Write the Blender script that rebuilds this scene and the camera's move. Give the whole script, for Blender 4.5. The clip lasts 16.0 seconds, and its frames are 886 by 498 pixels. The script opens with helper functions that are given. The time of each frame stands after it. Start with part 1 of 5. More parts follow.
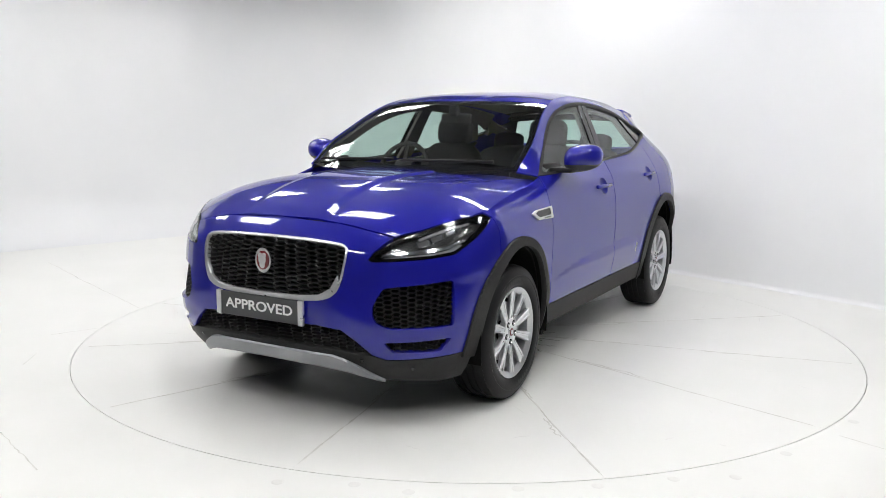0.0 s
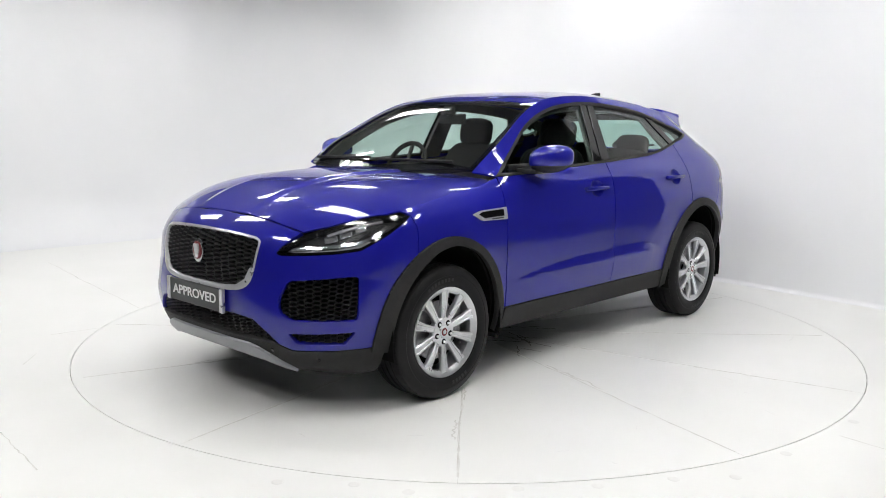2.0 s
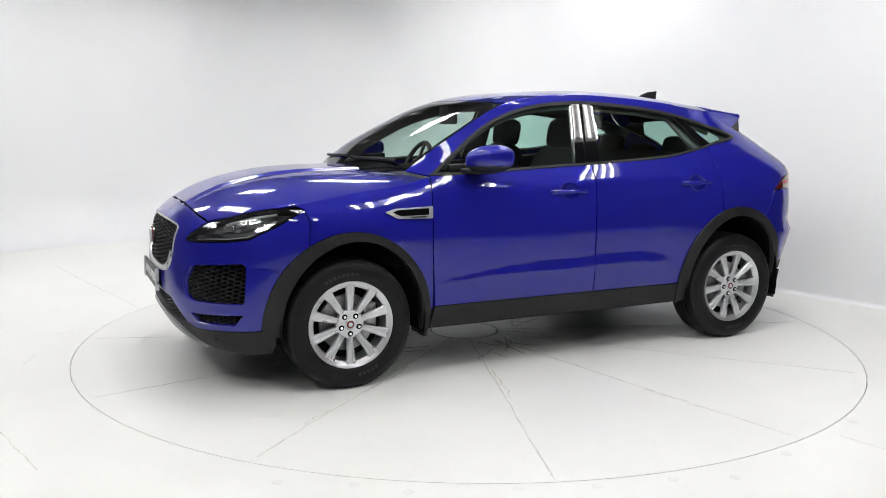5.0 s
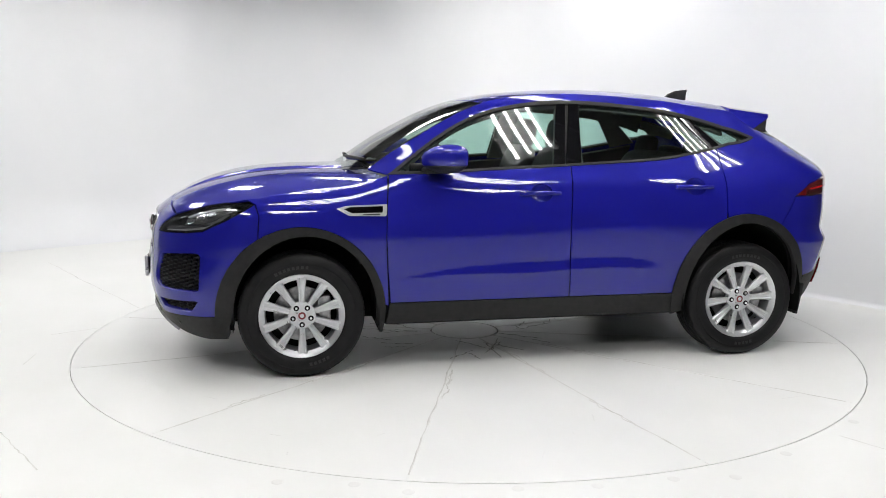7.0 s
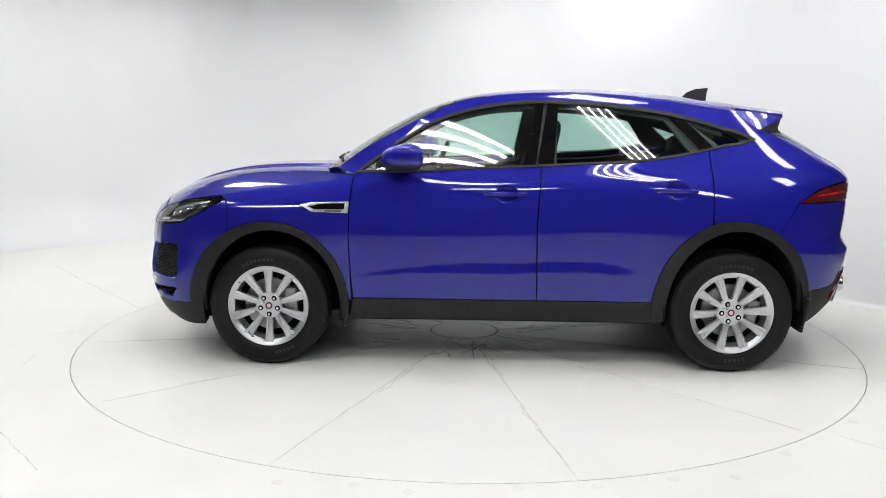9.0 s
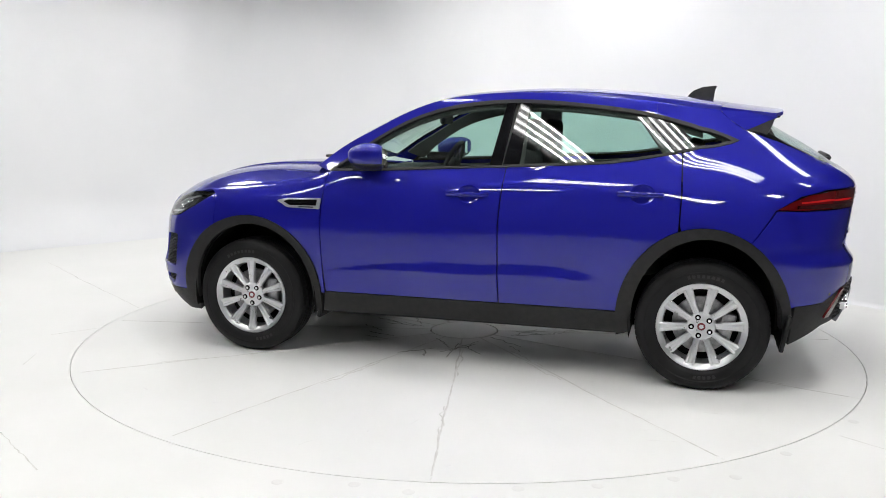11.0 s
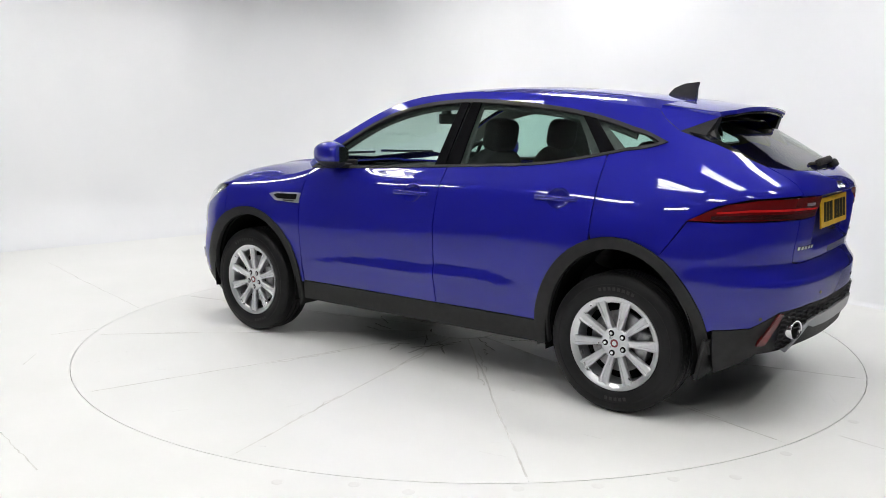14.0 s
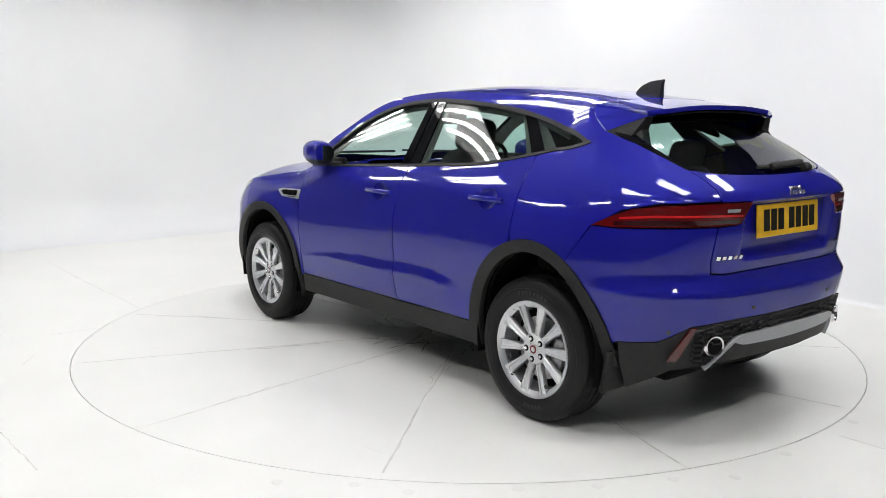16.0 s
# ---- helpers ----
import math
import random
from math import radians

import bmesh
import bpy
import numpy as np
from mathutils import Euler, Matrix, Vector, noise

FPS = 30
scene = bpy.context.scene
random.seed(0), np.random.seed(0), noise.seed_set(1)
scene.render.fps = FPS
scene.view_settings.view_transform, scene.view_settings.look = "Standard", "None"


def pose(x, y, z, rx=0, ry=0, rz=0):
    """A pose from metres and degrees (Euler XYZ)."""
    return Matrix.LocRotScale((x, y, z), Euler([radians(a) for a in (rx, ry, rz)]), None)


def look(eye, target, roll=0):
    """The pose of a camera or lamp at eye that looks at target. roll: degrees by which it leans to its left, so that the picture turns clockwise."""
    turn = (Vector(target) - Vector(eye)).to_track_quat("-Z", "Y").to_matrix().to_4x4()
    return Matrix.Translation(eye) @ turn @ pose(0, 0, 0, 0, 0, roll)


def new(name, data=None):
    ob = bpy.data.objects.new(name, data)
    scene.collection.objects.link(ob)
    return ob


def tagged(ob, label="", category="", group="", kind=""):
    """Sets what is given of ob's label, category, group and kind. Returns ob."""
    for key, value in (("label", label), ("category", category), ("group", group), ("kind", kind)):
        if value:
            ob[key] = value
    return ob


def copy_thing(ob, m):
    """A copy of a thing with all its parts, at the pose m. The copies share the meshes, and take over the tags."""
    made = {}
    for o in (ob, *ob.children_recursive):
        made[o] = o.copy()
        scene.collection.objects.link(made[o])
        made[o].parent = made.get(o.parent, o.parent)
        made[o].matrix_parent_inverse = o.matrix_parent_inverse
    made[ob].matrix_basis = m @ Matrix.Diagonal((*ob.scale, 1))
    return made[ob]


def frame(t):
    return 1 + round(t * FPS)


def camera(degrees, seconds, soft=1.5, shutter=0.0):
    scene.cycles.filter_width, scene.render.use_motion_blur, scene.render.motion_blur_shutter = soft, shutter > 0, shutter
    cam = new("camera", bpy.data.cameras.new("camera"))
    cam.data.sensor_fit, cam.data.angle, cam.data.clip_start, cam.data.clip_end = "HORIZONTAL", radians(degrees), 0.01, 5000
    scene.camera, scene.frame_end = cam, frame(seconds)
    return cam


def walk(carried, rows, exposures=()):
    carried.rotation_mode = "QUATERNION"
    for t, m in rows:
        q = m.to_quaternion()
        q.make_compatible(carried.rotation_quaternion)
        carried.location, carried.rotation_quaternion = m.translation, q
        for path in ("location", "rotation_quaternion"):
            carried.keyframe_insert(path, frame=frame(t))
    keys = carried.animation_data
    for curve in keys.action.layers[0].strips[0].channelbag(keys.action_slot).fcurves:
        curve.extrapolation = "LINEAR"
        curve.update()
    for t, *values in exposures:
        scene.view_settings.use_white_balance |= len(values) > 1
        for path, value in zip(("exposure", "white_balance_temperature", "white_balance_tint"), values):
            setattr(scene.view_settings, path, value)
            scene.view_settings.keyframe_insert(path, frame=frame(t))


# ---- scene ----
# ---- camera: stands still on its tripod ----
cam = camera(55.10, 16.0, soft=0.9)
EYE = look((0.0, -5.721, 1.446), (-0.1482, -0.0893, 0.5776), 0.435)
walk(cam, [(0.0, EYE), (16.0, EYE)])


# ---- light: closed studio, lit by the ceiling tubes and by added, unseen wall downlights ----
world = bpy.data.worlds.new("studio_air")
scene.world = world
world.use_nodes = True
world.node_tree.nodes["Background"].inputs["Color"].default_value = (0.9, 0.95, 1.0, 1)
world.node_tree.nodes["Background"].inputs["Strength"].default_value = 0.05
TUBE_POWER = 48.0
scene.view_settings.exposure = 0.0


# ---- materials ----
def material(name, color, rough=0.5, metal=0.0, coat=0.0, coat_rough=0.03, spec=0.5, alpha=None):
    m = bpy.data.materials.new(name)
    m.use_nodes = True
    b = m.node_tree.nodes["Principled BSDF"]
    b.inputs["Base Color"].default_value = (*color, 1)
    b.inputs["Roughness"].default_value = rough
    b.inputs["Metallic"].default_value = metal
    b.inputs["Coat Weight"].default_value = coat
    b.inputs["Coat Roughness"].default_value = coat_rough
    b.inputs["Specular IOR Level"].default_value = spec
    return m


def vary(m, scale, low, high, detail=6.0, bump=0.0, bump_scale=None, rough=None, space="Object"):
    """Two-scale colour variation, optional roughness range and fine relief."""
    nt = m.node_tree
    b = nt.nodes["Principled BSDF"]
    tc = nt.nodes.new("ShaderNodeTexCoord")
    n1 = nt.nodes.new("ShaderNodeTexNoise")
    n1.inputs["Scale"].default_value = scale
    n1.inputs["Detail"].default_value = detail
    nt.links.new(tc.outputs[space], n1.inputs["Vector"])
    ramp = nt.nodes.new("ShaderNodeValToRGB")
    ramp.color_ramp.elements[0].position, ramp.color_ramp.elements[1].position = 0.3, 0.7
    ramp.color_ramp.elements[0].color = (*low, 1)
    ramp.color_ramp.elements[1].color = (*high, 1)
    nt.links.new(n1.outputs["Fac"], ramp.inputs["Fac"])
    nt.links.new(ramp.outputs["Color"], b.inputs["Base Color"])
    n2 = nt.nodes.new("ShaderNodeTexNoise")
    n2.inputs["Scale"].default_value = bump_scale or scale * 14
    n2.inputs["Detail"].default_value = 4.0
    nt.links.new(tc.outputs[space], n2.inputs["Vector"])
    if rough:
        r = nt.nodes.new("ShaderNodeMapRange")
        r.inputs["To Min"].default_value, r.inputs["To Max"].default_value = rough
        nt.links.new(n1.outputs["Fac"], r.inputs["Value"])
        nt.links.new(r.outputs["Result"], b.inputs["Roughness"])
    if bump:
        bp = nt.nodes.new("ShaderNodeBump")
        bp.inputs["Strength"].default_value = bump
        bp.inputs["Distance"].default_value = 0.002
        nt.links.new(n2.outputs["Fac"], bp.inputs["Height"])
        nt.links.new(bp.outputs["Normal"], b.inputs["Normal"])
    return m


def glow(name, color, strength):
    m = material(name, color)
    b = m.node_tree.nodes["Principled BSDF"]
    b.inputs["Emission Color"].default_value = (*color, 1)
    b.inputs["Emission Strength"].default_value = strength
    return m


def glass(name, tint, rough=0.0, gloss=0.07):
    """Thin sheet glass: tinted see-through with a mirror sheen."""
    m = bpy.data.materials.new(name)
    m.use_nodes = True
    nt = m.node_tree
    nt.nodes.clear()
    out = nt.nodes.new("ShaderNodeOutputMaterial")
    tr = nt.nodes.new("ShaderNodeBsdfTransparent")
    tr.inputs["Color"].default_value = (*tint, 1)
    gl = nt.nodes.new("ShaderNodeBsdfGlossy")
    gl.inputs["Roughness"].default_value = rough
    lw = nt.nodes.new("ShaderNodeLayerWeight")
    lw.inputs["Blend"].default_value = 0.5
    pw = nt.nodes.new("ShaderNodeMath")
    pw.operation = "POWER"
    pw.inputs[1].default_value = 5.0
    sc = nt.nodes.new("ShaderNodeMath")
    sc.operation = "MULTIPLY_ADD"
    sc.inputs[1].default_value = 0.88
    sc.inputs[2].default_value = gloss
    mix = nt.nodes.new("ShaderNodeMixShader")
    nt.links.new(lw.outputs["Facing"], pw.inputs[0])
    nt.links.new(pw.outputs["Value"], sc.inputs[0])
    nt.links.new(sc.outputs["Value"], mix.inputs["Fac"])
    nt.links.new(tr.outputs["BSDF"], mix.inputs[1])
    nt.links.new(gl.outputs["BSDF"], mix.inputs[2])
    nt.links.new(mix.outputs["Shader"], out.inputs["Surface"])
    return m


M_FLOOR = vary(material("painted_concrete", (0.80, 0.80, 0.78)), 1.3, (0.78, 0.785, 0.765), (0.83, 0.83, 0.815),
               bump=0.12, bump_scale=40, rough=(0.28, 0.42))
M_WALL = vary(material("white_wall_paint", (0.8, 0.8, 0.82), 0.7), 0.8, (0.79, 0.80, 0.82), (0.83, 0.835, 0.85), bump=0.08, bump_scale=60)
M_CEIL = vary(material("grey_ceiling_sheet", (0.2, 0.2, 0.2), 0.7), 1.0, (0.20, 0.20, 0.205), (0.26, 0.26, 0.26))
M_DARKWALL = vary(material("grey_workshop_wall", (0.2, 0.2, 0.2), 0.8), 0.7, (0.035, 0.035, 0.038), (0.06, 0.06, 0.063))
M_JOINT = vary(material("joint_dirt", (0.2, 0.19, 0.17), 0.9), 9, (0.12, 0.115, 0.1), (0.36, 0.345, 0.31))
M_CRACK = vary(material("crack_filler", (0.5, 0.48, 0.44), 0.9), 9, (0.62, 0.61, 0.58), (0.78, 0.775, 0.755))
M_PLUG = vary(material("plug_filler", (0.7, 0.7, 0.68), 0.8), 30, (0.755, 0.75, 0.735), (0.795, 0.795, 0.78))
M_INK = material("black_print", (0.008, 0.008, 0.008), 0.6, spec=0.2)
M_TUBE = glow("fluorescent_tube", (1.0, 0.99, 0.975), TUBE_POWER)
M_SPOT = glow("added_downlight_bulb", (1.0, 0.985, 0.965), 92.0)
M_TRAY = material("grey_lamp_tray", (0.16, 0.16, 0.16), 0.5)
M_WHITE_METAL = material("white_enamel", (0.75, 0.75, 0.75), 0.4)
M_BLUE = material("blue_metallic_paint", (0.0092, 0.0098, 0.255), 0.42, 0.16, 1.0, 0.006, spec=0.05)
M_BLUE.node_tree.nodes["Principled BSDF"].inputs["Coat IOR"].default_value = 1.52
M_BLACK = vary(material("black_textured_plastic", (0.02, 0.02, 0.021), 0.55, spec=0.3), 30, (0.010, 0.010, 0.0105), (0.017, 0.017, 0.018), bump=0.25, bump_scale=500)
M_GLOSSBLACK = material("gloss_black", (0.004, 0.004, 0.005), 0.045, 0.0, 0.0, spec=0.4)
# near-black: the shade of gaps, bores and recesses is put into this colour
M_DARK = material("recess_shade_black", (0.006, 0.006, 0.006), 0.9, spec=0.1)
M_RUBBER = vary(material("tyre_rubber", (0.016, 0.016, 0.017), 0.6, spec=0.22), 14, (0.006, 0.006, 0.0065), (0.011, 0.011, 0.012), bump=0.2, bump_scale=160, rough=(0.4, 0.6))
M_ALLOY = vary(material("silver_alloy", (0.6, 0.61, 0.63), 0.28, 0.75, 0.5), 20, (0.57, 0.58, 0.60), (0.63, 0.64, 0.66), rough=(0.24, 0.34))
M_CHROME = material("chrome", (0.8, 0.8, 0.82), 0.06, 1.0)
M_SATIN = material("satin_silver_paint", (0.32, 0.33, 0.345), 0.38, 0.5)
M_STEEL = vary(material("brake_steel", (0.35, 0.35, 0.36), 0.4, 0.9), 40, (0.25, 0.25, 0.26), (0.42, 0.42, 0.43))
M_RED = material("red_enamel", (0.16, 0.012, 0.016), 0.3, 0.0, 0.5)
M_TAILBRIGHT = material("bright_red_light_guide", (0.50, 0.012, 0.012), 0.15, 0.0, 0.5)
M_TAIL = material("red_lamp_plastic", (0.095, 0.003, 0.004), 0.12, 0.0, 0.5)
M_TAILDARK = material("dark_red_lamp_plastic", (0.03, 0.002, 0.003), 0.12, 0.0, 1.0)
M_PLATE = vary(material("yellow_plate", (0.75, 0.43, 0.02), 0.35), 25, (0.70, 0.40, 0.018), (0.78, 0.46, 0.025))
M_PLATE_GREY = material("dark_grey_plate", (0.045, 0.047, 0.05), 0.4)
M_LETTER = material("white_letter_print", (0.8, 0.8, 0.8), 0.5)
M_CABIN = vary(material("dark_cabin_trim", (0.018, 0.018, 0.018), 0.75), 25, (0.012, 0.012, 0.012), (0.024, 0.024, 0.024), bump=0.2, bump_scale=220)
M_SEAT = vary(material("black_seat_cloth", (0.02, 0.02, 0.022), 0.8), 40, (0.014, 0.014, 0.015), (0.028, 0.028, 0.03), bump=0.3, bump_scale=300)
M_LINING = vary(material("grey_headlining", (0.1, 0.1, 0.095), 0.9), 40, (0.085, 0.083, 0.08), (0.12, 0.117, 0.112))
M_GLASS = glass("tinted_window_glass", (0.62, 0.80, 0.74))
M_WINDSCREEN = glass("windscreen_glass", (0.84, 0.90, 0.87), gloss=0.065)
M_LENS = glass("clear_lamp_lens", (0.92, 0.93, 0.94))
M_LAMPCHROME = material("lamp_reflector", (0.7, 0.72, 0.75), 0.12, 1.0)
M_MIRROR = material("mirror_glass", (0.8, 0.82, 0.82), 0.02, 1.0)


# ---- mesh helpers ----
def mesh_object(name, verts, faces, mat, parent=None, label="", normals=None, smooth=True):
    me = bpy.data.meshes.new(name)
    me.from_pydata([tuple(map(float, v)) for v in verts], [], [tuple(map(int, f)) for f in faces])
    me.materials.append(mat)
    if smooth:
        me.shade_smooth()
    if normals is not None:
        me.normals_split_custom_set_from_vertices([tuple(map(float, n)) for n in normals])
    ob = new(name, me)
    if parent:
        ob.parent = parent
    return tagged(ob, label)


def part(name, bm, mat, parent=None, label="", smooth=None):
    """Links a bmesh as one mesh object under a thing or a part; smooth: the angle below which edges are rounded in shading."""
    me = bpy.data.meshes.new(name)
    if smooth:
        for f in bm.faces:
            f.smooth = True
        for e in bm.edges:
            if len(e.link_faces) == 2 and e.calc_face_angle(0) > radians(smooth):
                e.smooth = False
    bm.normal_update()
    bm.to_mesh(me)
    bm.free()
    me.materials.append(mat)
    ob = new(name, me)
    if parent:
        ob.parent = parent
    return tagged(ob, label)


def box(bm, center, size, m=None, bevel=0.0, seg=2):
    r = bmesh.ops.create_cube(bm, size=1.0)
    vs = r["verts"]
    mat = Matrix.Translation(center) @ (m or Matrix()) @ Matrix.Diagonal((*size, 1))
    bmesh.ops.transform(bm, matrix=mat, verts=vs)
    if bevel:
        es = list({e for v in vs for e in v.link_edges})
        bmesh.ops.bevel(bm, geom=es, offset=bevel, segments=seg, profile=0.5, affect="EDGES")
    return bm


def lathe(profile, seg=64, axis="Y", closed=False):
    """Turns (radius, along) pairs about an axis."""
    bm = bmesh.new()
    rings = []
    for k in range(seg):
        a = 2 * math.pi * k / seg
        c, s = math.cos(a), math.sin(a)
        ring = []
        for r, h in profile:
            co = (r * c, h, r * s) if axis == "Y" else (r * c, r * s, h) if axis == "Z" else (h, r * c, r * s)
            ring.append(bm.verts.new(co))
        rings.append(ring)
    n = len(profile)
    for k in range(seg):
        a, b = rings[k], rings[(k + 1) % seg]
        for i in range(n if closed else n - 1):
            j = (i + 1) % n
            bm.faces.new((a[i], a[j], b[j], b[i]))
    bmesh.ops.remove_doubles(bm, verts=bm.verts, dist=1e-5)
    bmesh.ops.recalc_face_normals(bm, faces=bm.faces)
    return bm


def strip(bm, pts, width, height, z0=0.0):
    """A low ribbon on the ground along (x, y) points with varied width."""
    n = len(pts)
    rows = []
    for i, (x, y) in enumerate(pts):
        x0, y0 = pts[max(i - 1, 0)]
        x1, y1 = pts[min(i + 1, n - 1)]
        d = math.hypot(x1 - x0, y1 - y0) or 1
        nx, ny = -(y1 - y0) / d, (x1 - x0) / d
        w = width * (0.55 + 0.9 * random.random()) / 2
        rows.append([bm.verts.new((x + nx * w * s, y + ny * w * s, z0 + h)) for s, h in ((-1.5, 0), (-0.6, height), (0.6, height), (1.5, 0))])
    for a, b in zip(rows, rows[1:]):
        for i in range(3):
            bm.faces.new((a[i], a[i + 1], b[i + 1], b[i]))


# ---- studio ----
R_TABLE = 2.50
CORNER, DIR_L, DIR_R = Vector((-1.78, 6.75)), Vector((-0.728, -0.686)), Vector((0.648, -0.761))


def studio():
    # floor sheet with a round pit for the turntable
    bm = bmesh.new()
    seg = 96
    radii = [R_TABLE + 0.0025, 2.8, 3.4, 4.4, 6.0, 9.0, 14.0]
    rings = []
    for r in radii:
        rings.append([bm.verts.new((r * math.cos(2 * math.pi * k / seg), r * math.sin(2 * math.pi * k / seg), 0)) for k in range(seg)])
    down = [bm.verts.new((v.co.x, v.co.y, -0.05)) for v in rings[0]]
    for k in range(seg):
        j = (k + 1) % seg
        bm.faces.new((down[k], rings[0][k], rings[0][j], down[j]))
        for a, b in zip(rings, rings[1:]):
            bm.faces.new((a[k], b[k], b[j], a[j]))
    bm.faces.new(down)
    bmesh.ops.recalc_face_normals(bm, faces=bm.faces)
    floor = part("floor", bm, M_FLOOR)
    tagged(floor, "white painted concrete studio floor, scuffed and cracked", "floor", kind="structure")

    # cyclorama: two walls meeting in a rounded corner; the wall by the corner sweeps into the floor
    rad = 1.6
    path = []
    half = 0.5 * math.acos(DIR_L.dot(DIR_R))
    cut = rad / math.tan(half)
    p0, p1 = CORNER + DIR_L * cut, CORNER + DIR_R * cut
    path.append((CORNER + DIR_L * 6.6, 1.0))
    for s in (6, 5, 4):
        path.append((CORNER + DIR_L * s, 1.0))
    cen = CORNER + (DIR_L + DIR_R).normalized() * rad / math.sin(half)
    a0, a1 = p0 - cen, p1 - cen
    sweep = a0.angle_signed(a1)
    for k in range(13):
        f = k / 12
        c, s = math.cos(-sweep * f), math.sin(-sweep * f)
        v = Vector((a0.x * c - a0.y * s, a0.x * s + a0.y * c))
        path.append((cen + v, 1.0 - f * 0.9))
    for s in (3, 4, 5, 6, 7, 7.95):
        path.append((CORNER + DIR_R * s, 0.06))
    TOP = 3.05
    bm = bmesh.new()
    rows = []
    mid = Vector((0, -1.0))
    for i, (q, k) in enumerate(path):
        a, b = path[max(i - 1, 0)][0], path[min(i + 1, len(path) - 1)][0]
        t = (b - a).normalized()
        n = Vector((-t.y, t.x))
        if n.dot(mid - q) < 0:
            n = -n
        cove = 0.55 * k + 0.004
        row = []
        for j in range(9):
            f = j / 8 * math.pi / 2
            row.append((q + n * cove * (1 - math.sin(f)), cove * (1 - math.cos(f)) + 0.002))
        row.append((q, 1.6))
        row.append((q, TOP))
        rows.append([bm.verts.new((w.x, w.y, h)) for w, h in row] + [bm.verts.new((q.x - n.x * 0.12, q.y - n.y * 0.12, TOP)), bm.verts.new((q.x - n.x * 0.12, q.y - n.y * 0.12, 0))])
    for a, b in zip(rows, rows[1:]):
        for i in range(len(a) - 1):
            bm.faces.new((a[i], a[i + 1], b[i + 1], b[i]))
    bmesh.ops.recalc_face_normals(bm, faces=bm.faces)
    wall = part("wall_cyclorama", bm, M_WALL, smooth=40)
    tagged(wall, "white studio backdrop wall with a rounded corner", "wall", kind="structure")

    # plain walls that close the hall behind the camera
    bm = bmesh.new()
    box(bm, (-0.6, -6.9, 2.2), (12.4, 0.2, 4.4))
    tagged(part("wall_south", bm, M_DARKWALL), "plain grey workshop wall", "wall", kind="structure")
    for name, x in (("wall_west", -6.7), ("wall_east", 5.5)):
        bm = bmesh.new()
        box(bm, (x, 2.1, 2.2), (0.2, 18, 4.4))
        tagged(part(name, bm, M_DARKWALL), "plain grey workshop wall", "wall", kind="structure")
    bm = bmesh.new()
    box(bm, (-0.6, 11.0, 2.2), (12.4, 0.2, 4.4))
    tagged(part("wall_north", bm, M_DARKWALL), "plain grey workshop wall", "wall", kind="structure")
    bm = bmesh.new()
    box(bm, (-1, 1, 4.35), (22, 22, 0.1))
    for k in range(36):
        box(bm, (-1, -9.2 + k * 0.6, 4.28), (20, 0.06, 0.05))
    tagged(part("ceiling", bm, M_CEIL), "dark grey ribbed sheet ceiling", "ceiling", kind="structure")


def tube_light():
    root = tagged(new("ceiling_light"), "grey ceiling light tray with four bare fluorescent tubes", "ceiling light", "studio ceiling lights")
    bm = bmesh.new()
    box(bm, (0, 0, 0.09), (1.26, 0.48, 0.05), bevel=0.008)
    for sx, sy, wx, wy in ((0, 0.235, 1.26, 0.012), (0, -0.235, 1.26, 0.012), (0.625, 0, 0.012, 0.458), (-0.625, 0, 0.012, 0.458)):
        box(bm, (sx, sy, 0.030), (wx, wy, 0.09))
    part("housing", bm, M_TRAY, root)
    for k in range(4):
        bm = lathe([(0.0, -0.59), (0.016, -0.59), (0.016, 0.59), (0.0, 0.59)], 10, "X")
        bmesh.ops.translate(bm, verts=bm.verts, vec=(0, -0.165 + k * 0.11, 0.035))
        part("tube", bm, M_TUBE, root, smooth=40)
    for sx in (-0.5, 0.5):
        bm = lathe([(0.0, 0.1), (0.006, 0.1), (0.006, 0.7), (0.0, 0.7)], 6, "Z")
        bmesh.ops.translate(bm, verts=bm.verts, vec=(sx, 0, 0))
        part("hanger", bm, M_WHITE_METAL, root)
    return root


def ceiling_lights():
    z = 3.62
    spots = [(-3.0, -2.9), (-3.2, 0.3), (-4.6, 1.85), (-0.3, -2.65), (-1.1, -0.4), (-2.7, 2.3), (-1.3, 3.6), (1.35, -2.2), (1.2, -0.4), (0.9, 2.2),
             (3.5, -2.7), (3.0, -0.9), (-2.2, -5.0), (0.1, -5.0), (2.4, -5.0), (-4.9, -1.2)]
    first = None
    for x, y in spots:
        m = pose(x, y, z, 0, 0, -45)
        if first is None:
            first = tube_light()
            first.matrix_basis = m
        else:
            copy_thing(first, m)


